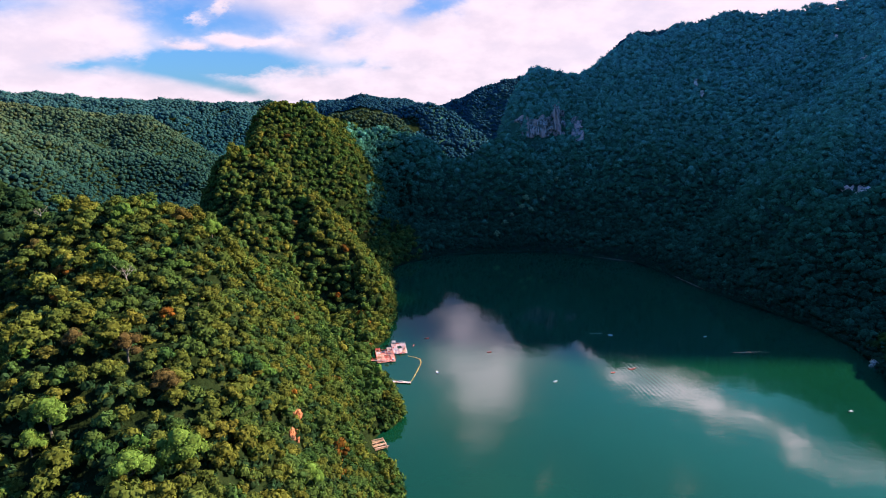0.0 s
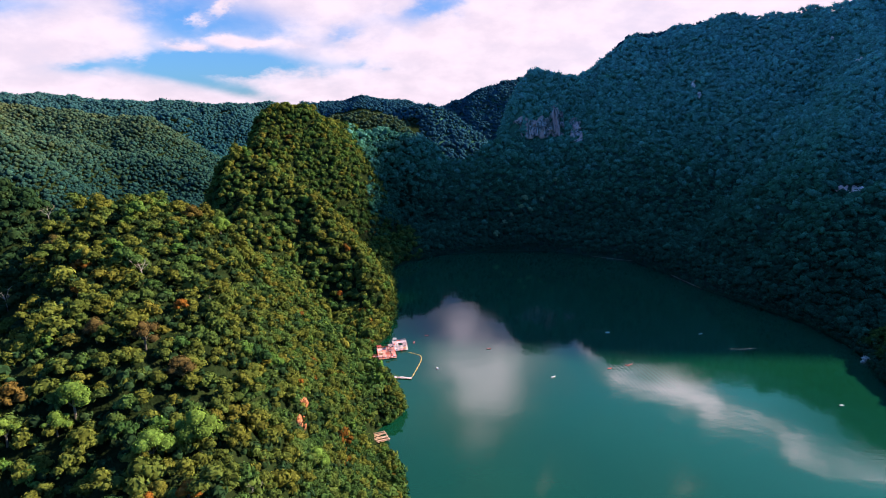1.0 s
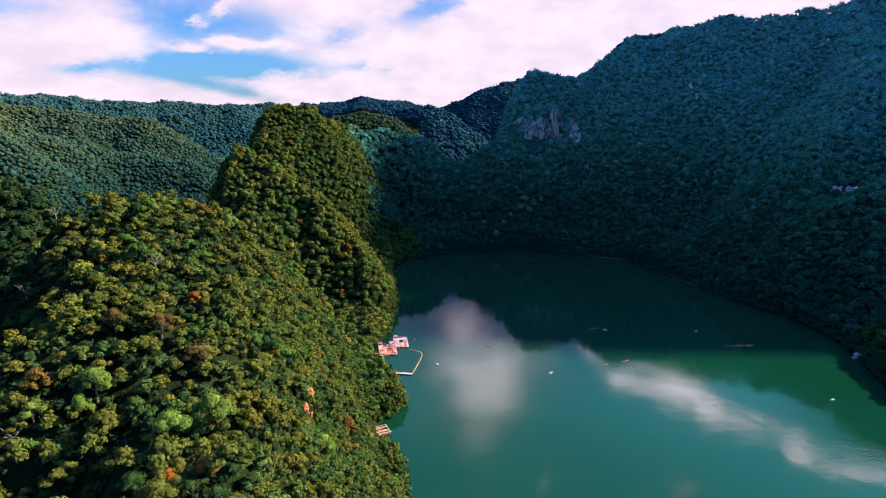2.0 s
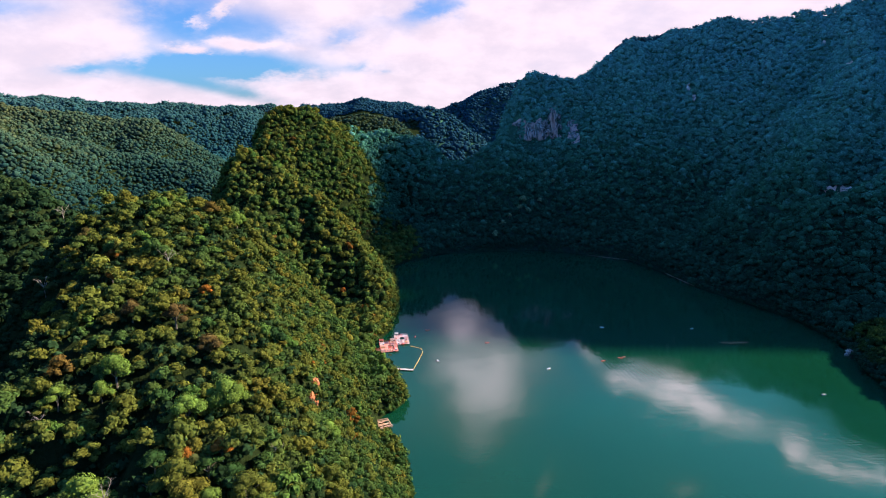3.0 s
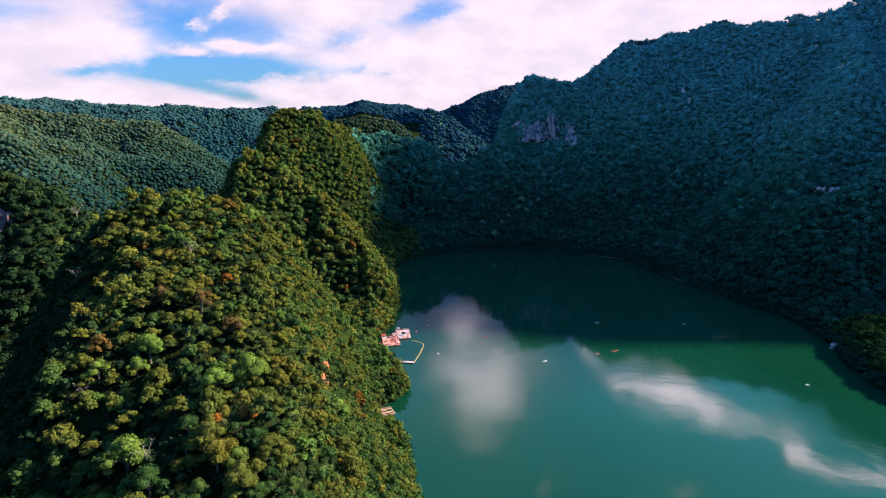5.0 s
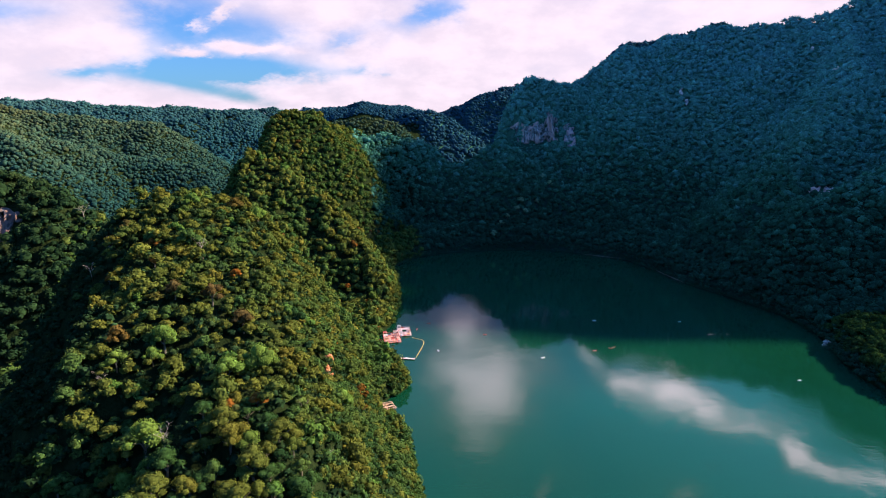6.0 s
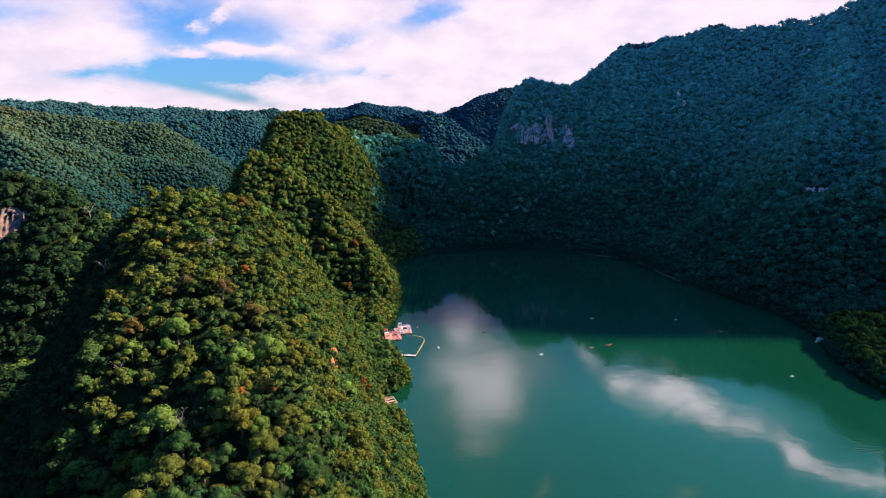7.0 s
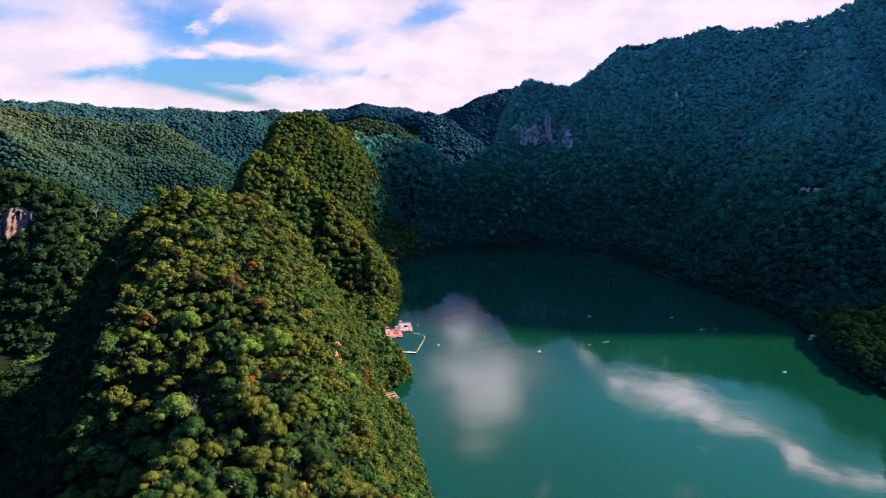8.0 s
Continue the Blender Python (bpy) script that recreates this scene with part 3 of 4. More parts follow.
def scatter(rng, x0, x1, y0, y1, step, keep, bank=3.2):
    """Jittered places on a lattice inside a box of the plan, where keep(x, y) holds, off the water."""
    x, y = np.meshgrid(np.arange(x0, x1, step), np.arange(y0, y1, step * 0.9))
    x = x + (np.arange(x.shape[0]) % 2)[:, None] * step / 2
    x, y = (x + rng.uniform(-0.38, 0.38, x.shape) * step).ravel(), (y + rng.uniform(-0.38, 0.38, y.shape) * step).ravel()
    slope = np.hypot(height(x + 2, y) - height(x - 2, y), height(x, y + 2) - height(x, y - 2)) / 4
    more = np.sqrt(1 + slope ** 2) - 1
    x, y = (np.concatenate([v] + [v[more > g] + rng.uniform(-0.6, 0.6, (more > g).sum()) * step for g in (0.5, 1.2)]) for v in (x, y))
    ok = keep(x, y) & (shore_distance(x, y) > bank)
    return x[ok], y[ok]


def tints(rng, x, y):
    """Each tree's own tint: chance, with groves of yellower trees on the dry crests."""
    grove = value_noise(x, y, 60, 21) * 0.10 + value_noise(x, y, 22, 23) * 0.08
    dry = np.clip((height(x, y) - 30) / 100, 0, 1) * 0.08
    around = sum(height(x + a, y + b) for a, b in ((24, 0), (-24, 0), (0, 24), (0, -24))) / 4
    dry = dry + np.clip((height(x, y) - around - 2) / 9, 0, 1) * 0.10
    rare = rng.uniform(0, 1, len(x))
    base = np.clip(rng.normal(0.355, 0.15, len(x)) + grove + dry, 0.02, 0.78)
    base = np.where(rare > 0.955, rng.uniform(0.81, 0.85, len(x)), base)
    return np.where(rare < 0.012, rng.uniform(0.90, 0.99, len(x)), base)


def forest(rng, x, y, radius, templates, label, even=0.0, leaves=FOLIAGE, tint_heights=None):
    """Many crowns joined into one mesh."""
    z = np.maximum(height(x, y), 0.2)
    tint = tints(rng, x, y)
    if tint_heights:  # tint rises with height, paling the mountain's leaves as haze would
        tint = np.clip((z - tint_heights[0]) / (tint_heights[1] - tint_heights[0]) * 0.85 + rng.normal(0.04, 0.09, len(x)) + 0.08 * value_noise(x, y, 70, 27), 0.01, 1)
    verts, faces, shades, count = [], [], [], 0
    for i in range(len(x)):
        tv, tf = templates[rng.integers(len(templates))]
        r = radius * rng.choice((0.72, 0.9, 1.0, 1.12, 1.42), p=(0.2, 0.25, 0.3, 0.17, 0.08)) * rng.uniform(0.9, 1.1)
        a = rng.uniform(0, 6.283)
        c, s = math.cos(a), math.sin(a)
        v = tv @ np.array(((c, s, 0), (-s, c, 0), (0, 0, 1))) * (r, r, r * rng.uniform(0.85, 1.3))
        verts.append(v + (x[i], y[i], z[i] + r * (even * rng.uniform(0.6, 1.5) if even else rng.choice((0.35, 0.8, 1.2, 1.9), p=(0.3, 0.35, 0.25, 0.1)))))
        faces.append(tf + count)
        shades.append(np.full(len(tv), tint[i]))
        count += len(tv)
    ob = new("forest", mesh_of("forest", np.concatenate(verts), np.concatenate(faces), leaves, np.concatenate(shades)))
    return tagged(ob, label, "forest", kind="stuff")


def clear_of(*spots):
    """A test that keeps trees off oval spots (x, y, radius east, radius north)."""
    def keep(x, y):
        ok = np.ones(x.shape, bool)
        for sx, sy, r, q in spots:
            ok &= np.hypot((x - sx) / r, (y - sy) / q) > 1
        return ok
    return keep


def hazy_side(x, y):
    """Shaded slopes at the lake's head whose leaves carry painted haze; ragged border."""
    return x + 0.5 * (y - 560) + 34 * value_noise(x, y, 40, 31) + 22 * (lattice(np.round(x), np.round(y), 9) - 0.5) > 2


def open_side(x, y):
    """The sides of the mountains that look south or west over the lake."""
    return (x < 60) | (0.45 * (height(x + 6, y) - height(x - 6, y)) + 0.9 * (height(x, y + 6) - height(x, y - 6)) > -1.5)


def thin_west(x, y):
    """Thins trees on the near hill's steep west so dark floor stands for shade."""
    sheer = (height(x + 3, y) - height(x - 3, y)) / 6 > 0.6
    return ~sheer | (lattice(np.round(x * 3), np.round(y * 3), 4) < 0.10)


rng = np.random.default_rng(7)
near_crowns = [crown_arrays(rng, int(rng.integers(7, 11)), 260, 0.088, rng.uniform(0.6, 0.85), rng.uniform(0.6, 0.85), core=0.86, shag=1.1) for _ in range(9)]
mid_crowns = [crown_arrays(rng, int(rng.integers(2, 5)), 32, 0.185, core=0.9, heart=1.5, shag=1.2) for _ in range(8)]
far_crowns = [crown_arrays(rng, int(rng.integers(3, 5)), 32, 0.13, core=0.82, heart=1.35, shag=1.25) for _ in range(8)]
hazy_crowns = [crown_arrays(rng, 1, 6, 0.26, core=0.95, heart=1.8, shag=1.3) for _ in range(6)]

open_spots = clear_of((-41.3, 173, 3.2, 4.2), (-38.8, 162.5, 2.9, 4.0), (-31, 264, 7.5, 14), (-44, 372, 4, 4))
nx, ny = scatter(rng, -262, 0, 72, 300, 4.5, lambda x, y: open_spots(x, y) & thin_west(x, y) & (x > -75 - 0.78 * (y + 60)) & ((x > -240) | (y > 250)), 1.3)
order = np.argsort(np.hypot(nx + 50, ny))
close = np.zeros(len(nx), bool)
close[order[:300]] = True
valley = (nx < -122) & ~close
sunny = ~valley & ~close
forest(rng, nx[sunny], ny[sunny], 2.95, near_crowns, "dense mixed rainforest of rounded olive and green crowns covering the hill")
# gorge trees, with shade put into their leaf colour
forest(rng, nx[valley], ny[valley], 3.15, near_crowns, "forest in the gorge west of the hill, leaves darkened as shade", 0.0, SHADE_FOLIAGE)

bushes = [crown_arrays(rng, 1, 20, 0.20) for _ in range(6)]
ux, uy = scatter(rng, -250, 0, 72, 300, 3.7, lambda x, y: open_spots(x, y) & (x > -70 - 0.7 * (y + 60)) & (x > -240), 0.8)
# shrubs darkened so the gaps between crowns read as shade
forest(rng, ux, uy, 2.0, bushes, "low understorey shrubs between the rainforest trunks, leaves darkened as shade", 0.5, SHADE_FOLIAGE)
ux, uy = scatter(rng, -120, 290, 120, 670, 3.4, lambda x, y: open_spots(x, y) & (shore_distance(x, y) < 6.5) & (x < 0.80 * (y + 45)), -1.0)
shady = hazy_side(ux, uy) & ((uy > 440) | (ux > 150))
forest(rng, ux[~shady], uy[~shady], 2.9, bushes, "shrubs and overhanging branches along the lake's edge", 0.45)
forest(rng, ux[shady], uy[shady], 2.9, bushes, "shrubs and overhanging branches along the shaded shore, shade-dark leaves", 0.45, SLOPE_HAZE_FOLIAGE, (20, 250))
mx, my = scatter(rng, -262, 0, 300, 790, 5.2, lambda x, y: open_spots(x, y) & ~hazy_side(x, y) & ((x > -215) | (y < 600)), 1.3)
forest(rng, mx, my, 4.1, mid_crowns, "dense rainforest on the tall hill with yellowish crowns along its crest", 0.5)
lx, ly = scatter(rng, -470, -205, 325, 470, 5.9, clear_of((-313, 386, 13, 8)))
# this ridge gets darkened leaves in place of shade
forest(rng, lx, ly, 4.8, mid_crowns, "dense rainforest on the low ridge by the cliff, shade-dark leaves", 0.5, SHADE_FOLIAGE)
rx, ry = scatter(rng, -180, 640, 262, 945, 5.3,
                 lambda x, y: (x < 0.80 * (y + 45)) & ((y > 450) | (x > 150)) & hazy_side(x, y) & open_side(x, y) & clear_of((361, 523, 4.5, 4.5), (350, 526, 5, 3.5), (103, 830, 10, 9), (128, 812, 15, 10), (154, 810, 15, 12), (178, 795, 12, 11), (335, 812, 5, 7), (336, 792, 5, 6), (509, 808, 5, 6), (484, 714, 6, 6), (367, 529, 6, 6))(x, y))
# sunlit shore keeps plain greens; only the shaded trees take the haze tones
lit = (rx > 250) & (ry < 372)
forest(rng, rx[lit], ry[lit], 4.6, near_crowns, "sunlit green trees on the low eastern shore", 0.3, tint_heights=(0, 160))
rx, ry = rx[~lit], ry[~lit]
forest(rng, rx, ry, 5.9, far_crowns, "dense shaded rainforest on the steep mountain slopes, haze painted into leaves", 0.22, SLOPE_HAZE_FOLIAGE, (20, 215))
kx, ky = scatter(rng, 92, 192, 772, 832, 4.2, lambda x, y: np.ones(x.shape, bool))
forest(rng, kx, ky, 2.3, bushes, "low dark scrub at the foot of the knob's cliffs", 0.3, SLOPE_HAZE_FOLIAGE, (20, 215))
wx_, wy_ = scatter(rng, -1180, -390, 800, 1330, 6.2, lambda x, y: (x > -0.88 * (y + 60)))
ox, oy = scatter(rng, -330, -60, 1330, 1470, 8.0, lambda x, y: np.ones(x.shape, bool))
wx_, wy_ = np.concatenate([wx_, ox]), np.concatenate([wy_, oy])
forest(rng, wx_, wy_, 4.7, hazy_crowns, "distant sunlit rainforest on the western hills, leaves blued for haze", 0.28, VALLEY_HAZE_FOLIAGE, (20, 230))
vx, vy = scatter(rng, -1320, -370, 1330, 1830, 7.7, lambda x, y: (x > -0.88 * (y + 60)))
forest(rng, vx, vy, 6.2, hazy_crowns, "far rainforest on the western skyline, blue haze in its leaf colour", 0.28, DISTANT_HAZE_FOLIAGE, (20, 230))
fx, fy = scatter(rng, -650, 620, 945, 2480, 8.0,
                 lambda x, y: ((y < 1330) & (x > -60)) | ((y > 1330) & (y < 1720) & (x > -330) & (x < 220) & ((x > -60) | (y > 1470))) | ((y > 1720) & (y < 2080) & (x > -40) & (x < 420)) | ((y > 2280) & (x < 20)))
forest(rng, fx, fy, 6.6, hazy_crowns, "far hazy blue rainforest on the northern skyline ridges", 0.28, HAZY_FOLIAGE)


def tube(bm, points, radii, sides=7):
    """A tapered limb along points."""
    rings = []
    for i, (p, r) in enumerate(zip(points, radii)):
        ahead = Vector(points[min(i + 1, len(points) - 1)]) - Vector(points[max(i - 1, 0)])
        q = ahead.to_track_quat("Z", "Y")
        rings.append([bm.verts.new(Vector(p) + q @ Vector((r * math.cos(6.2832 * k / sides), r * math.sin(6.2832 * k / sides), 0))) for k in range(sides)])
    for a, b in zip(rings, rings[1:]):
        for k in range(sides):
            bm.faces.new((a[k], a[(k + 1) % sides], b[(k + 1) % sides], b[k]))
    bm.faces.new(rings[-1])


def trunk_mesh(rng):
    bm = bmesh.new()
    lean = rng.uniform(-0.08, 0.08, 2)
    tube(bm, [(0, 0, -0.5), (lean[0], lean[1], 0.45), (lean[0] * 2, lean[1] * 2, 0.95)], (0.085, 0.055, 0.03))
    for i in range(4):
        a = 1.57 * i + rng.uniform(-0.4, 0.4)
        r = rng.uniform(0.45, 0.6)
        tube(bm, [(lean[0], lean[1], 0.40), (0.5 * r * math.cos(a), 0.5 * r * math.sin(a), 0.72), (r * math.cos(a), r * math.sin(a), rng.uniform(0.85, 1.05))], (0.035, 0.024, 0.012), 5)
    me = bpy.data.meshes.new("trunk")
    bm.to_mesh(me)
    bm.free()
    me.materials.append(BARK)
    return me


tree_templates = []
for k in range(10):
    tv, tf = crown_arrays(rng, int(rng.integers(10, 16)), 900, 0.047, rng.uniform(0.55, 0.8), rng.uniform(0.65, 0.9), True, core=0.88, shag=1.1)
    crown = mesh_of("crown", tv + (0, 0, 0.95), tf, FOLIAGE, np.zeros(len(tv)))
    tree_templates.append((trunk_mesh(rng), crown))
LOOKS = ["broad rainforest tree with a rounded olive-green crown", "rainforest tree with a dense dark green crown",
         "tall rainforest tree with a lumpy yellowish-green crown", "spreading rainforest tree with a mottled brownish-green crown"]
for i, (x, y) in enumerate(zip(nx[close], ny[close])):
    trunk_me, crown_me = tree_templates[rng.integers(len(tree_templates))]
    r = 3.0 * rng.choice((0.75, 0.95, 1.1, 1.45), p=(0.25, 0.35, 0.28, 0.12))
    tree = new("tree")
    tree.matrix_basis = Matrix.Translation((x, y, float(height(x, y)) - 0.2)) @ pose(0, 0, 0, 0, 0, rng.uniform(0, 360)) @ Matrix.Diagonal((r, r, r * rng.uniform(0.95, 1.3), 1))
    tagged(tree, LOOKS[i % len(LOOKS)], "tree", "trees on the near slope")
    for name, me in (("trunk", trunk_me), ("crown", crown_me)):
        new(name, me).parent = tree


def single_tree(x, y, radius, leaves, label, lift=0.6):
    """A tree that stands out from the forest by the colour of its leaves."""
    trunk_me, crown_me = tree_templates[rng.integers(len(tree_templates))]
    tree = new("tree")
    tree.matrix_basis = Matrix.Translation((x, y, float(height(x, y)) - 0.2 + lift)) @ pose(0, 0, 0, 0, 0, rng.uniform(0, 360)) @ Matrix.Diagonal((radius, radius, radius * 1.25, 1))
    new("trunk", trunk_me).parent = tree
    own = crown_me.copy()
    own.materials[0] = leaves
    new("crown", own).parent = tree
    return tagged(tree, label, "tree")


SPECIAL_BRIGHT = [(-68, 103, 5.2), (-74, 128, 4.0), (-48, 124, 4.6), (-76, 125, 2.6), (-54, 118, 4.0), (-72, 99, 3.4), (-33, 155, 4.0), (-73, 209, 3.5), (-84, 122, 3.0)]
SPECIAL_YELLOW = [(-94, 171, 2.6), (-56, 117, 2.6), (-76, 108, 3.4), (-47, 157, 2.6), (-39.5, 168.5, 2.2), (-109, 417, 3.0)]
SPECIAL_ORANGE = [(-65, 159, 2.3), (-43, 180, 2.2), (-42.5, 169.5, 2.0), (-44, 200, 1.8), (-64, 174, 1.6), (-45, 112, 2.6), (-89, 558, 3.5), (-79, 445, 3.0), (-52, 409, 3.0), (-89, 157, 2.0), (-106, 161, 1.8), (-51, 109, 2.0)]
SPECIAL_BROWN = [(-67, 144, 3.6), (-57, 139, 3.6), (-109, 181, 2.6), (-77, 143, 2.8), (-83, 631, 3.0), (-161, 552, 4.5), (-612, 1310, 7.0)]
SPECIAL_PALE = [(61, 663, 5.0), (71, 679, 4.4), (98, 700, 5.4), (103, 695, 4.4), (93, 694, 4.6), (120, 713, 4.0), (140, 735, 5.0), (131, 742, 4.2), (80, 687, 3.8)]
for x, y, r in SPECIAL_PALE:
    single_tree(x, y, r, PALE_LEAVES, "pale green tree standing out of the dark shaded forest")
for x, y, r in SPECIAL_BRIGHT:
    single_tree(x, y, r, BRIGHT_LEAVES, "bright green broadleaf tree standing out of the olive forest")
for x, y, r in SPECIAL_YELLOW:
    single_tree(x, y, r, YELLOW_LEAVES, "yellow-green broadleaf tree among darker crowns")
for x, y, r in SPECIAL_ORANGE:
    single_tree(x, y, r, ORANGE_LEAVES, "small tree with withered orange leaves")
for x, y, r in SPECIAL_BROWN:
    single_tree(x, y, r, BROWN_LEAVES, "tree with dull reddish-brown leaves")


# ---- bare trees ----
def bare_tree(x, y, tall, seed, label, sink=0.0):
    """A dead tree: a pale trunk that forks into crooked bare limbs and twigs."""
    r = random.Random(seed)
    z = float(height(x, y)) - 0.3 - sink
    tree = thing("bare_tree", (x, y, z), label, "dead tree")
    bm = bmesh.new()
    top = Vector((r.uniform(-0.06, 0.06) * tall, r.uniform(-0.06, 0.06) * tall, tall * 0.55))
    tube(bm, [Vector(), top * 0.5 + Vector((0.1, 0, 0)), top], (0.020 * tall, 0.015 * tall, 0.011 * tall))
    part("trunk", bm, DEAD_WOOD, tree)
    for i in range(5):
        bm = bmesh.new()
        a = 1.2566 * i + r.uniform(-0.5, 0.5)
        out = Vector((math.cos(a), math.sin(a), r.uniform(0.8, 1.8))) * tall * r.uniform(0.20, 0.34)
        start = top * r.uniform(0.72, 1.0)
        bend = start + out * 0.5 + Vector((r.uniform(-1, 1), r.uniform(-1, 1), 0)) * tall * 0.05
        tube(bm, [start, bend, start + out], (0.009 * tall, 0.006 * tall, 0.002 * tall), 6)
        for _ in range(5):
            at = bend.lerp(start + out, r.uniform(0, 0.9))
            twig = Vector((r.uniform(-1, 1), r.uniform(-1, 1), r.uniform(0.0, 1.0))) * tall * 0.13
            tube(bm, [at, at + twig * 0.6 + Vector((0, 0, 0.1)), at + twig], (0.004 * tall, 0.003 * tall, 0.0015 * tall), 4)
        part("limb", bm, DEAD_WOOD, tree)
    return tree


bare_tree(-79, 169, 8.5, 1, "pale dead tree with bare forked limbs above the canopy")
bare_tree(-113, 175, 6.5, 2, "grey leafless tree with a tangle of fine twigs")
bare_tree(-117, 170, 6.0, 3, "grey leafless tree with drooping bare branches")
bare_tree(-86, 119, 5.5, 4, "pale dead tree leaning out of the dark slope")
bare_tree(-30, 114, 6, 5, "dead tree with pinkish grey bare twigs above the bank")
bare_tree(-37, 121, 6, 6, "dead tree with dense grey twigs among green crowns")
bare_tree(-63, 101, 7, 8, "grey dead tree with broken limbs")
bare_tree(-262, 402, 17.0, 7, "tall pale dead trunk on the low ridge")


# ---- rock faces ----
def rock_face(x, y, z, wide, tall, facing, mat, label, seed, proud=2.5, rough=1.4, columns=44, rows=30):
    """Bare rock that breaks out of a hillside round a point: buttresses and clefts on the slope, sinking into the ground along a ragged edge.
    facing: degrees, 0 to the south, 90 to the east."""
    s, v = np.meshgrid(np.linspace(-1, 1, columns), np.linspace(-1, 1, rows))
    out = np.array((math.sin(radians(facing)), -math.cos(radians(facing))))
    along = np.array((-out[1], out[0]))
    pz = z + v * tall / 2
    ax, ay = x + along[0] * s * wide / 2, y + along[1] * s * wide / 2
    reach = np.linspace(45, -60, 211)
    hit = np.full(s.shape, -60.0)
    for r in reach[::-1]:
        hit = np.where(height(ax + out[0] * r, ay + out[1] * r) >= pz, r, hit)
    smooth = hit.copy()
    for _ in range(2):
        smooth[1:-1, 1:-1] = (smooth[1:-1, 1:-1] * 2 + smooth[:-2, 1:-1] + smooth[2:, 1:-1] + smooth[1:-1, :-2] + smooth[1:-1, 2:]) / 6
    w, t = s * wide / 2, v * tall / 2
    inner = np.clip(1 - np.hypot(np.abs(s) ** 1.3, np.abs(v) ** 1.5), 0, 1)
    edge = np.clip(2.2 * inner - 0.20 + 1.2 * np.clip(inner * 3, 0, 1) * (value_noise(w, t, 0.2 * min(wide, tall) + 0.6, seed) + 0.7 * value_noise(w, t * 0.6, 1.6, seed + 6)), 0, 1)
    relief = rough * (1.3 * value_noise(w, t * 0.2, 0.1 * wide + 0.8, seed + 1) + 0.6 * value_noise(w, t * 0.5, 1.7, seed + 2) + 0.35 * value_noise(w, t, 0.8, seed + 4))
    r = smooth - 5 + (5 + proud) * np.clip(edge * 1.6, 0, 1) + relief * np.clip(edge * 2, 0, 1)
    front = np.stack([ax + out[0] * r, ay + out[1] * r, pz], -1).reshape(-1, 3) - (x, y, z)
    back = front - (*(out * 7), 0)
    faces, n = grid_faces(columns, rows), columns * rows
    ring = np.concatenate([np.arange(columns), np.arange(1, rows) * columns + columns - 1, (rows - 1) * columns + np.arange(columns - 2, -1, -1), np.arange(rows - 2, 0, -1) * columns])
    nxt = np.roll(ring, -1)
    me = mesh_of("cliff", np.concatenate([front, back]), np.concatenate([faces, faces[:, ::-1] + n, np.stack([ring, ring + n, nxt + n, nxt], -1)]), mat)
    ob = new("cliff", me)
    ob.location = (x, y, z)
    return tagged(ob, label, "cliff")


rock_face(126, 824, 133, 58, 34, 6, KNOB_ROCK, "broad grey limestone cliff with dark and pale vertical streaks", 31, 5.0, 2.2, 60, 30)
rock_face(155, 819, 142, 22, 50, 0, KNOB_ROCK, "tall pale limestone cliff with rusty patches below the knob", 33, 5.5, 2.2)
rock_face(178, 803, 129, 19, 38, -8, KNOB_ROCK, "narrow pale limestone cliff with a rusty streak", 37, 5.5, 2.0)
rock_face(368, 533, 81, 9, 11, -30, LIMESTONE, "small pale and rusty rock outcrop among dark trees", 41, 3.0, 0.8)
rock_face(351, 527, 84, 14, 7, -30, LIMESTONE, "broken row of pale rocks under the shaded trees", 45, 3.0, 0.8)
rock_face(335, 818, 187, 7, 13, -20, LIMESTONE, "thin pale rock streak high on the wooded mountain", 51, 3.5, 1.2)
rock_face(336, 798, 172, 6, 10, -20, LIMESTONE, "small pale rock showing between the mountain's trees", 53, 3.5, 1.2)
rock_face(509, 814, 241, 6, 9, -25, LIMESTONE, "pale rock patch near the mountain's crest", 55, 3.5, 1.2)
rock_face(484, 720, 207, 8, 9, -25, LIMESTONE, "pale broken rock on the mountain's upper slope", 57, 3.5, 1.2)
rock_face(-313, 388, 83, 32, 25, 18, PINK_ROCK, "pinkish grey limestone cliff under the wooded ridge", 43, 3.5, 3.0)


def outcrop(x, y, lumps, size, label, seed):
    """Bare broken rock on a slope: several angular lumps grown into one."""
    r = random.Random(seed)
    bm = bmesh.new()
    for i in range(lumps):
        made = bmesh.ops.create_icosphere(bm, subdivisions=3, radius=1)["verts"]
        px, py = r.uniform(-0.5, 0.5) * size, (i / max(1, lumps - 1) - 0.5) * 2.2 * size
        pz = float(height(x + px, y + py)) - float(height(x, y))
        s = size * r.uniform(0.6, 0.95)
        for v in made:
            n = noise.noise(v.co * 1.5 + Vector((seed + i * 3.1, 0, 0))) * 0.45 + noise.noise(v.co * 4.5 + Vector((0, seed + i, 0))) * 0.25
            v.co = v.co * (1 + n) * s
            v.co = Vector((v.co.x * 0.8 + px, v.co.y * 0.9 + py, v.co.z * 1.25 + pz + 0.6 * s))
    me = bpy.data.meshes.new("rock_outcrop")
    bm.to_mesh(me)
    bm.free()
    me.materials.append(RED_ROCK)
    ob = new("rock_outcrop", me)
    ob.location = (x, y, float(height(x, y)))
    return tagged(ob, label, "rock")


outcrop(-41.4, 175.5, 5, 1.5, "rust-orange bare rock outcrop between the trees", 4)
outcrop(-39.0, 165.0, 5, 1.4, "small weathered orange rock outcrop on the wooded bank", 9)


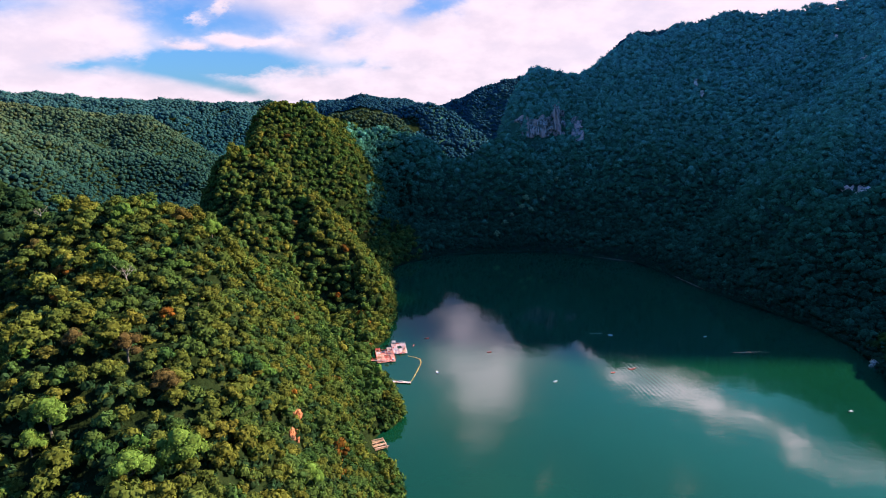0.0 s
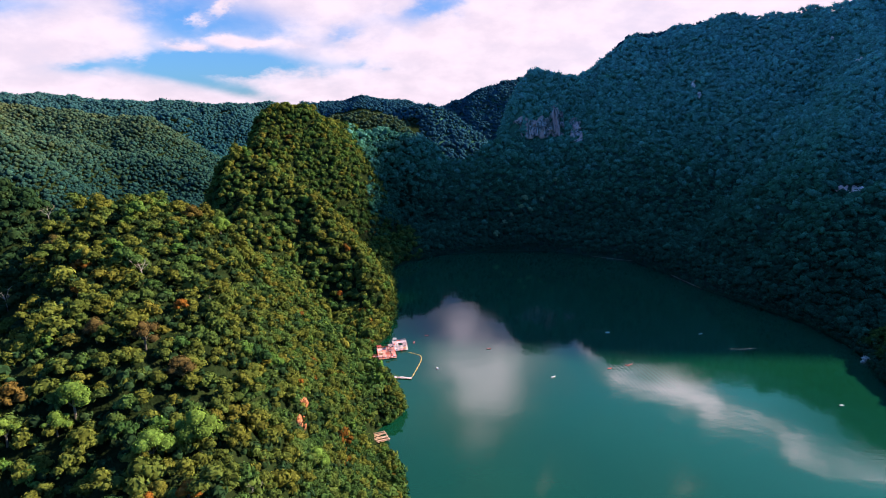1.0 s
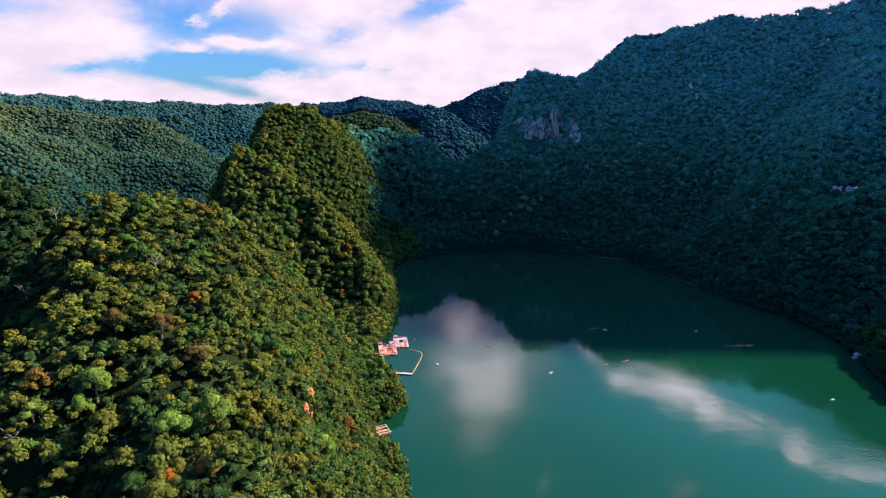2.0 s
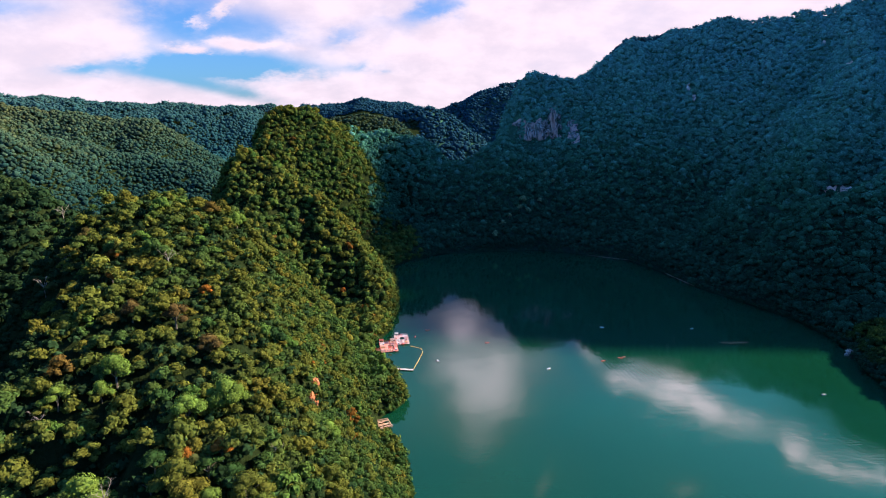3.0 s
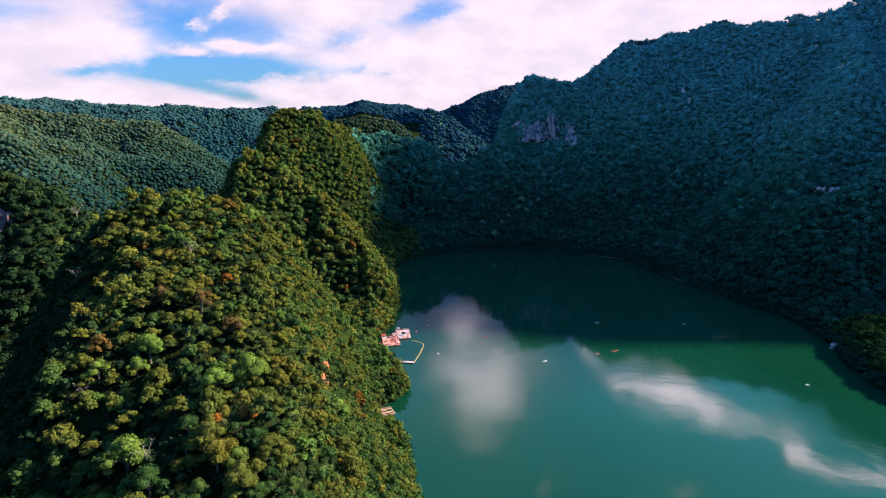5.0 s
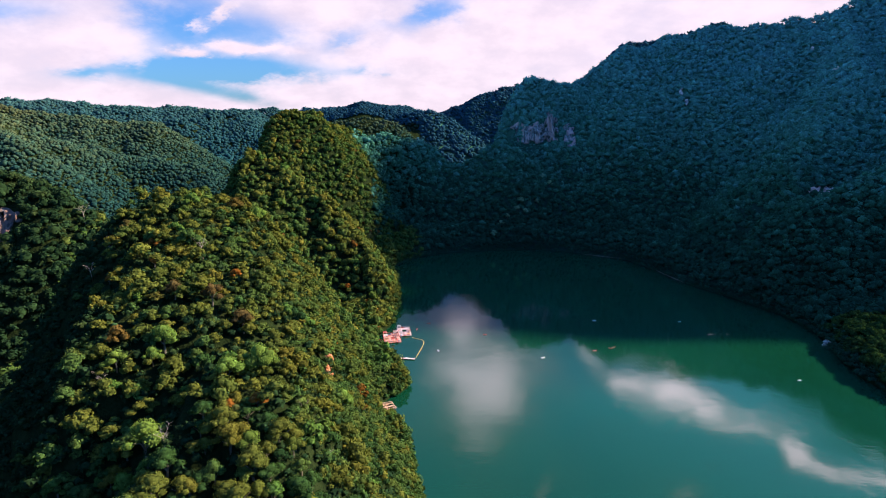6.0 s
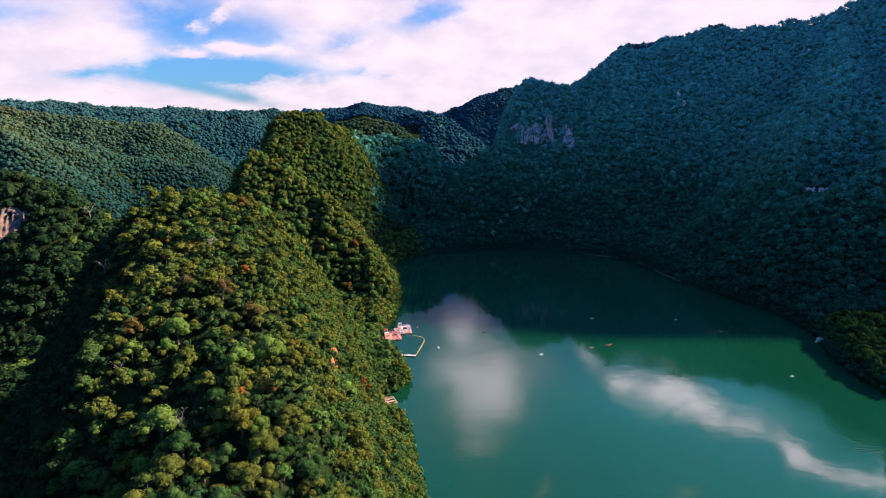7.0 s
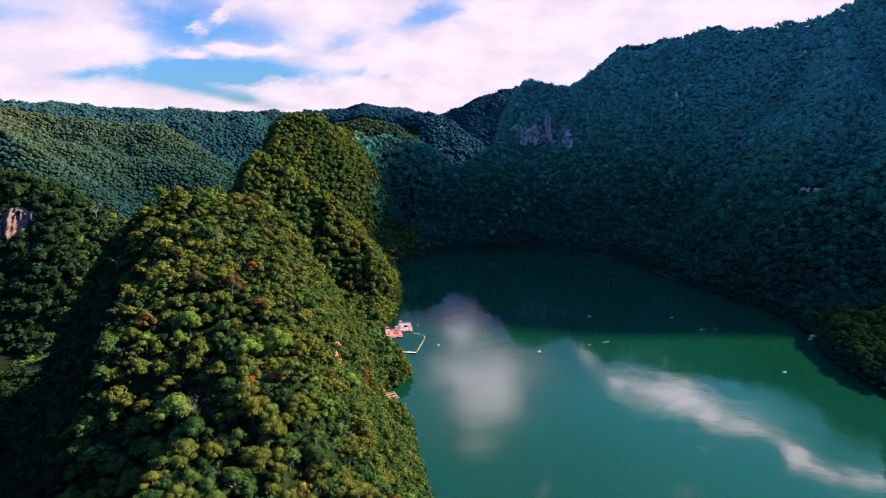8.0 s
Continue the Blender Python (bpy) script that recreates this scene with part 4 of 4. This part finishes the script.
def shore_ledge(points, wide, label, seed):
    """A low shelf of bare rock along the water's edge."""
    r = random.Random(seed)
    ob = new("rock_ledge")
    bm = bmesh.new()
    rows = []
    for i in range(len(points) - 1):
        a, b = Vector((*points[i], 0)), Vector((*points[i + 1], 0))
        side = (b - a).normalized().cross(Vector((0, 0, 1)))
        for k in range(12):
            p = a.lerp(b, k / 12)
            w = wide * (0.35 + 0.65 * math.sin(math.pi * (i * 12 + k + 0.5) / (12 * (len(points) - 1)))) * r.uniform(0.15, 1.15)
            rows.append([bm.verts.new(p + side * w * u + Vector((r.uniform(-0.3, 0.3), r.uniform(-0.3, 0.3), zz + r.uniform(0, 0.25)))) for u, zz in ((-1.2, -0.6), (-0.8, 0.1), (0.1, 0.3), (0.9, 0.5), (1.2, -0.5))])
    for a, b in zip(rows, rows[1:]):
        for k in range(4):
            bm.faces.new((a[k], a[k + 1], b[k + 1], b[k]))
    bm.normal_update()
    me = bpy.data.meshes.new("rock_ledge")
    bm.to_mesh(me)
    bm.free()
    me.materials.append(LEDGE)
    ob.data = None
    bpy.data.objects.remove(ob)
    return tagged(new("rock_ledge", me), label, "rock")


shore_ledge([(160, 628.5), (174, 619.5), (186, 612), (199, 604)], 1.7, "pale low rock ledge along the far shore", 1)
shore_ledge([(217, 551), (221, 532), (227, 504)], 1.3, "narrow brown rock ledge at the water's edge", 2)


def boulder(x, y, z, size, seed, label, mat=LIMESTONE):
    bm = bmesh.new()
    bmesh.ops.create_icosphere(bm, subdivisions=3, radius=1)
    for v in bm.verts:
        n = noise.noise(v.co * 1.7 + Vector((seed * 3.1, 0, 0))) * 0.35 + noise.noise(v.co * 4 + Vector((0, seed, 0))) * 0.12
        v.co *= 1 + n
        v.co.z *= 0.65
    bmesh.ops.scale(bm, vec=Vector((size, size, size)), verts=bm.verts)
    me = bpy.data.meshes.new("boulder")
    bm.to_mesh(me)
    bm.free()
    me.materials.append(mat)
    ob = new("boulder", me)
    ob.location = (x, y, z)
    return tagged(ob, label, "boulder")


PALE_ROCK = rock_material("pale_rock", (0.12, 0.10, 0.09), (0.40, 0.34, 0.32), (0.34, 0.24, 0.2, 1), 0.2)
boulder(261, 353, 1.1, 2.6, 1, "pale limestone boulder at the foot of the wooded shore", PALE_ROCK)
boulder(257.5, 351, 0.4, 1.4, 2, "small pale boulder lying in the shallow water", PALE_ROCK)
boulder(264.5, 358, 0.8, 1.7, 3, "grey boulder half under the trees", PALE_ROCK)


# ---- floating platforms, landing stage, boom ----
def box(bm, x, y, z, sx, sy, sz, turn=0.0):
    """A box with slightly broken edges, centred at x, y, with its foot at z."""
    made = bmesh.ops.create_cube(bm, size=1)["verts"]
    bmesh.ops.scale(bm, vec=(sx, sy, sz), verts=made)
    if turn:
        bmesh.ops.rotate(bm, cent=(0, 0, 0), matrix=Matrix.Rotation(radians(turn), 3, "Z"), verts=made)
    bmesh.ops.translate(bm, vec=(x, y, z + sz / 2), verts=made)
    return made


def one_box(name, x, y, z, sx, sy, sz, mat, parent, label="", turn=0.0, edge=0.04):
    bm = bmesh.new()
    box(bm, x, y, z, sx, sy, sz, turn)
    bmesh.ops.bevel(bm, geom=bm.edges[:], offset=min(edge, 0.3 * min(sx, sy, sz)), segments=1, affect="EDGES")
    return part(name, bm, mat, parent, label)


def rail(parent, x0, y0, x1, y1, z, mat, gap=2.0):
    """Posts with two rails between two corners of a deck."""
    run = math.hypot(x1 - x0, y1 - y0)
    count = max(2, round(run / gap) + 1)
    for i in range(count):
        t = i / (count - 1)
        one_box("post", x0 + t * (x1 - x0), y0 + t * (y1 - y0), z, 0.12, 0.12, 1.05, mat, parent)
    bm = bmesh.new()
    for zz in (0.55, 1.0):
        box(bm, (x0 + x1) / 2, (y0 + y1) / 2, z + zz, run, 0.08, 0.09, math.degrees(math.atan2(y1 - y0, x1 - x0)))
    part("rail", bm, mat, parent)


def gable(parent, x, y, z, sx, sy, rise, mat, label):
    """A pitched roof with overhanging eaves on four posts."""
    for dx in (-1, 1):
        for dy in (-1, 1):
            one_box("post", x + dx * (sx / 2 - 0.3), y + dy * (sy / 2 - 0.3), z, 0.14, 0.14, 2.3, WHITE_PAINT, parent)
    bm = bmesh.new()
    v = [bm.verts.new((x + a * sx / 2, y + b * sy / 2, z + c)) for a, b, c in
         ((-1, -1, 2.3), (1, -1, 2.3), (1, 0, 2.3 + rise), (-1, 0, 2.3 + rise), (-1, 1, 2.3), (1, 1, 2.3))]
    for f in ((0, 1, 2, 3), (3, 2, 5, 4), (0, 3, 4), (1, 5, 2)):
        bm.faces.new([v[i] for i in f])
    bmesh.ops.solidify(bm, geom=bm.faces[:], thickness=0.10)
    part("roof", bm, mat, parent, label)


def planked(parent, x, y, sx, sy, z, mat, along, gap=0.03, wide=0.62):
    """A deck of single planks laid across a strip."""
    run, across = (sx, sy) if along == "x" else (sy, sx)
    count = max(1, round(run / wide))
    pitch = run / count
    mesh = None
    for i in range(count):
        off = (i + 0.5) * pitch - run / 2
        px, py = (x + off, y) if along == "x" else (x, y + off)
        size = (pitch - gap, across) if along == "x" else (across, pitch - gap)
        if mesh is None:
            plank = one_box("plank", 0, 0, 0, *size, 0.09, mat, parent, edge=0.015)
            mesh = plank.data
        else:
            plank = new("plank", mesh)
            plank.parent = parent
        plank.location = (px, py, z + (0.012 if i % 3 == 0 else 0.0))


def platform(place, turn, sx, sy, pool, mat, label, roofs, mats=None, rails=None):
    """A floating swimming platform: plank walks round an open pool, on float tanks, with railings and sheds."""
    ob = thing("floating_platform", place, label, "pontoon", "swimming platforms", turn)
    px, py, pw, ph = pool
    west, east = -sx / 2, sx / 2
    south, north = -sy / 2, sy / 2
    strips = [(0, (south + py - ph / 2) / 2, sx, py - ph / 2 - south, "x"), (0, (north + py + ph / 2) / 2, sx, north - py - ph / 2, "x"),
              ((west + px - pw / 2) / 2, py, px - pw / 2 - west, ph, "y"), ((east + px + pw / 2) / 2, py, east - px - pw / 2, ph, "y")]
    for x, y, w, h, along in strips:
        planked(ob, x, y, w, h, 0.36, mat, along)
        one_box("float_tank", x, y, -0.25, w * 0.94, h * 0.94, 0.60, DARK_TIMBER, ob, edge=0.1)
    for x0, y0, x1, y1 in ((west, south, east, south), (west, north, east, north), (west, south, west, north), (east, south, east, north)):
        inset = 0.15
        rail(ob, x0 * (1 - inset / sx), y0 * (1 - inset / sy), x1 * (1 - inset / sx), y1 * (1 - inset / sy), 0.45, rails, 2.4)
    for rx, ry, rw, rh, rmat, words in roofs:
        gable(ob, rx, ry, 0.45, rw, rh, 0.8, rmat, words)
    if mats:
        one_box("net", px, py, -0.06, pw * 0.92, ph * 0.92, 0.12, mats, ob, "reddish net stretched in the pool")
    return ob


def kayak(place, turn, mat, label, long=3.2):
    """A small open boat with a hollow cockpit and a seat."""
    boat = thing("kayak", place, label, "kayak", "small boats", turn)
    bm = bmesh.new()
    rows = []
    for i in range(9):
        t = i / 8 * 2 - 1
        w = 0.42 * (1 - abs(t) ** 2.4) + 0.02
        up = 0.16 * abs(t) ** 3
        rows.append([bm.verts.new((t * long / 2, y * w, z + up)) for y, z in ((0, -0.14), (-0.75, -0.08), (-1.0, 0.16), (-0.62, 0.20), (0, 0.05 if abs(t) < 0.6 else 0.22), (0.62, 0.20), (1.0, 0.16), (0.75, -0.08))])
    for a, b in zip(rows, rows[1:]):
        for k in range(8):
            bm.faces.new((a[k], b[k], b[(k + 1) % 8], a[(k + 1) % 8]))
    bm.faces.new(rows[0]), bm.faces.new(rows[-1][::-1])
    part("hull", bm, mat, boat)
    one_box("seat", -0.3, 0, 0.06, 0.4, 0.45, 0.22, DARK_TIMBER, boat, "dark moulded seat")
    return boat


def motorboat(place, turn, label):
    """A small white motorboat with a windscreen and an outboard."""
    boat = thing("motorboat", place, label, "boat", "", turn)
    bm = bmesh.new()
    rows = []
    for i in range(9):
        t = i / 8
        w = 0.95 * (1 - max(0, t - 0.45) ** 1.8 / 0.55 ** 1.8 * 0.96)
        rows.append([bm.verts.new((-2.3 + 4.8 * t, y * w, z + 0.35 * t * t)) for y, z in ((0, -0.25), (-0.8, -0.05), (-1, 0.55), (-0.8, 0.58), (-0.6, 0.15), (0.6, 0.15), (0.8, 0.58), (1, 0.55), (0.8, -0.05))])
    for a, b in zip(rows, rows[1:]):
        for k in range(9):
            bm.faces.new((a[k], b[k], b[(k + 1) % 9], a[(k + 1) % 9]))
    bm.faces.new(rows[0]), bm.faces.new(rows[-1][::-1])
    part("hull", bm, WHITE_PAINT, boat)
    one_box("bench", -0.9, 0, 0.15, 0.5, 1.1, 0.35, BLUE_TARP, boat, "blue bench")
    one_box("console", 0.4, 0, 0.15, 0.5, 0.9, 0.75, WHITE_PAINT, boat)
    one_box("outboard_motor", -2.45, 0, -0.1, 0.35, 0.3, 0.9, DARK_TIMBER, boat, "black outboard motor")
    return boat


platform((-37.5, 373, 0), 11, 11.5, 18, (1.4, -0.4, 3.8, 5.4), RED_DECK, "reddish plank pontoon round a netted pool by the shore",
         [(-4.2, 7.0, 3.2, 3.4, RED_PAINT, "red sheet roof"), (-4.3, 0.5, 2.6, 3.0, WHITE_PAINT, "white sheet roof"), (-4.2, -6.4, 2.6, 2.6, BROWN_TIMBER, "brown thatched roof"), (3.2, 6.8, 3.0, 2.8, PINK_DECK, "faded pink roof"), (0.2, -6.6, 2.4, 2.2, RED_PAINT, "red sheet roof")], POOL_NET, RED_PAINT)
platform((-29.6, 385.5, 0), 9, 9.5, 17, (0.5, 2.2, 2.8, 4.4), PINK_DECK, "pale pink plank pontoon round an open swimming pool",
         [(-3.2, -6.4, 2.6, 2.6, WHITE_PAINT, "white sheet roof"), (-3.3, 0.6, 2.4, 3.4, PINK_DECK, "faded pink roof"), (-3.0, 6.6, 2.6, 2.4, WHITE_PAINT, "white sheet roof"), (2.9, -2.4, 2.4, 2.4, PINK_DECK, "faded pink roof")], None, PINK_DECK)

for i, (x, y, turn, mat, words) in enumerate([
        (-26.2, 378.6, 20, RED_PAINT, "red kayak lying on the pale pontoon deck"), (-25.9, 381.2, 30, ORANGE_PLASTIC, "orange kayak lying on the pontoon"),
        (-34.0, 366.6, 5, RED_PAINT, "red kayak stored on the reddish pontoon"), (-37.4, 365.8, -10, WHITE_PAINT, "white kayak stored on the pontoon deck"),
        (-32.4, 391.6, 80, RED_PAINT, "red kayak beside the pool"), (-29.0, 394.0, 5, WHITE_PAINT, "white kayak at the pontoon's far edge"),
        (-40.6, 371.0, 95, ORANGE_PLASTIC, "orange kayak along the pontoon's edge"),
        (-35.2, 365.9, 60, WHITE_PAINT, "white kayak laid across the reddish deck"), (-33.4, 369.4, 100, RED_PAINT, "red kayak on the reddish deck beside the net"),
        (-42.6, 379.4, 15, RED_PAINT, "red kayak at the back of the reddish pontoon"), (-39.6, 380.4, 35, WHITE_PAINT, "white kayak near the red-roofed shed"),
        (-28.2, 378.4, 70, RED_PAINT, "red kayak on the pale deck by the pool"), (-33.4, 386.6, 95, RED_PAINT, "red kayak along the pale pontoon's western walk"),
        (-30.8, 393.6, 20, RED_PAINT, "red kayak on the pale pontoon's far walk"), (-26.0, 384.6, 98, RED_PAINT, "red kayak on the pale pontoon's outer walk")]):
    kayak((x, y, 0.60), turn, mat, words, 2.8)


def crate(x, y, z, size, mat, label, turn=0.0):
    ob = thing("crate", (x, y, z), label, "crate", "", turn)
    one_box("body", 0, 0, 0, size, size * 0.8, size * 0.7, mat, ob)
    one_box("lid", 0, 0, size * 0.7, size * 1.06, size * 0.86, 0.08, WHITE_PAINT, ob)
    return ob


for i, (x, y, mat, words) in enumerate([
        (-33.2, 364.8, RED_PAINT, "red storage crate on the pontoon"), (-31.9, 367.2, BLUE_TARP, "blue storage crate on the pontoon"),
        (-27.9, 376.9, RED_PAINT, "red storage crate by the pale pool"), (-31.2, 377.6, BLUE_TARP, "blue storage crate by the pale pool"),
        (-25.6, 388.0, RED_PAINT, "red crate at the edge of the pale pontoon"), (-41.2, 376.6, BROWN_TIMBER, "brown wooden crate near the shed"),
        (-35.8, 381.0, RED_PAINT, "red crate near the red-roofed shed"), (-42.0, 365.3, BROWN_TIMBER, "brown crate by the gangway")]):
    crate(x, y, 0.46, 1.1, mat, words, 17 * i)

gangway = thing("gangway", (-45.6, 367.2, 0.5), "red-railed gangway from the bank to the pontoon", "gangway", "", -8)
planked(gangway, 0, 0, 7.0, 1.6, 0.0, RED_DECK, "x", wide=0.5)
rail(gangway, -3.4, -0.72, 3.4, -0.72, 0.09, RED_PAINT, 1.7)
rail(gangway, -3.4, 0.72, 3.4, 0.72, 0.09, RED_PAINT, 1.7)

stage = thing("landing_stage", (-27.9, 337.0, 0), "long pale landing stage on dark floats", "jetty", "", -8.6)
planked(stage, 0, 0, 17.8, 1.9, 0.5, PINK_DECK, "x", wide=0.55)
for i in range(7):
    one_box("float_tank", -7.8 + 2.6 * i, 0, -0.3, 2.1, 1.7, 0.78, DARK_TIMBER, stage, edge=0.12)
for i in range(5):
    one_box("mooring_post", -8.4 + 4.2 * i, 0.9, -1.2, 0.2, 0.2, 2.6, DARK_TIMBER, stage)
one_box("bench", -2.6, 0.3, 0.59, 2.2, 0.5, 0.45, BLUE_TARP, stage, "blue bench")
one_box("bench", 3.0, 0.3, 0.59, 2.0, 0.5, 0.45, WHITE_PAINT, stage)

# the orange boom that closes the bathing place
boom = thing("float_boom", (0, 0, 0), "boom of orange floats strung round the bathing place", "boom")
line = [Vector(p) for p in ((-23.2, 374.2, 0.05), (-19.2, 372.2, 0.05), (-15.4, 369.6, 0.05), (-14.3, 365.0, 0.05), (-14.6, 360.2, 0.05), (-16.4, 350.5, 0.05), (-18.9, 338.2, 0.05))]
bm = bmesh.new()
tube(bm, line, [0.05] * len(line), 5)
part("rope", bm, WHITE_PAINT, boom)
float_mesh = None
for a, b in zip(line, line[1:]):
    count = max(2, round((b - a).length / 0.8))
    for i in range(count):
        if float_mesh is None:
            bm = bmesh.new()
            bmesh.ops.create_cone(bm, cap_ends=True, segments=8, radius1=0.2, radius2=0.2, depth=0.62, matrix=Matrix.Rotation(radians(90), 4, "Y"))
            bmesh.ops.bevel(bm, geom=[e for e in bm.edges if abs(e.verts[0].co.x - e.verts[1].co.x) < 1e-4], offset=0.08, segments=1, affect="EDGES")
            piece = part("float", bm, ORANGE_PLASTIC, boom)
            float_mesh = piece.data
        else:
            piece = new("float", float_mesh)
            piece.parent = boom
        piece.matrix_basis = Matrix.Translation(a.lerp(b, (i + 0.5) / count) + Vector((0, 0, 0.02))) @ pose(0, 0, 0, 0, 0, math.degrees(math.atan2(b.y - a.y, b.x - a.x)))

# the half-ruined timber jetty below the trees
ruin = thing("timber_jetty", (-30.6, 271.0, 0), "half-ruined brown timber jetty with loose pale beams", "jetty", "", 24)
for i, (x, y) in enumerate(((-2.8, -3.6), (2.8, -3.6), (-2.8, 0), (2.8, 0), (-2.8, 3.6), (2.8, 3.6))):
    one_box("pile", x, y, -3.5, 0.26, 0.26, 4.9 + 0.3 * (i % 2), DARK_TIMBER, ruin)
for i in range(15):
    if i not in (4, 9, 10):
        plank = one_box("plank", 0, 0, 0, 6.2, 0.48, 0.08, BROWN_TIMBER, ruin, edge=0.015)
        plank.matrix_basis = pose(0.15 * math.sin(i * 7), -3.7 + 0.53 * i, 1.05 + 0.05 * math.sin(i * 3), 0, 2 * math.sin(i * 5), 1.5 * math.sin(i * 11))
for i, (x, y, z, turn, tip, long) in enumerate(((2.9, 0, 1.5, 88, 0, 8.2), (0.4, -3.5, 1.5, 4, 4, 6.5), (0.2, 3.6, 1.6, -6, -3, 6.0), (1.2, -1.4, 1.6, 20, 6, 4.2), (0.6, 1.4, 1.55, 14, -8, 4.0))):
    beam = one_box("beam", 0, 0, 0, long, 0.34, 0.30, WORN_BEAM, ruin, "pale weathered beam" if i == 0 else "")
    beam.matrix_basis = pose(x, y, z, 0, tip, turn)

# boats out on the lake
for x, y, turn, mat, words in ((100.6, 346.5, 15, RED_PAINT, "red kayak drifting on the open lake"), (112.6, 350.6, 160, RED_PAINT, "red kayak on rippled water"),
                               (115.0, 352.0, 20, RED_PAINT, "second red kayak close to another"), (29.6, 378.6, 10, RED_PAINT, "red kayak alone on calm water"),
                               (-11.9, 403.5, 5, RED_PAINT, "red kayak outside the bathing boom"), (-20.3, 391.0, 80, RED_PAINT, "red kayak beside the pale pontoon"),
                               (179.5, 400.7, 20, WHITE_PAINT, "pale kayak on shaded water")):
    kayak((x, y, 0.06), turn, mat, words, 3.0)
for x, y, turn, words in ((115.6, 405.1, 175, "small white motorboat crossing the shaded water"), (208.6, 298.1, 200, "small white motorboat resting on green water"),
                          (64.3, 335.6, 30, "small white motorboat on rippled water"), (-4.1, 349.5, 110, "small white motorboat near the boom")):
    motorboat((x, y, 0.08), turn, words).scale = (0.62, 0.62, 0.62)
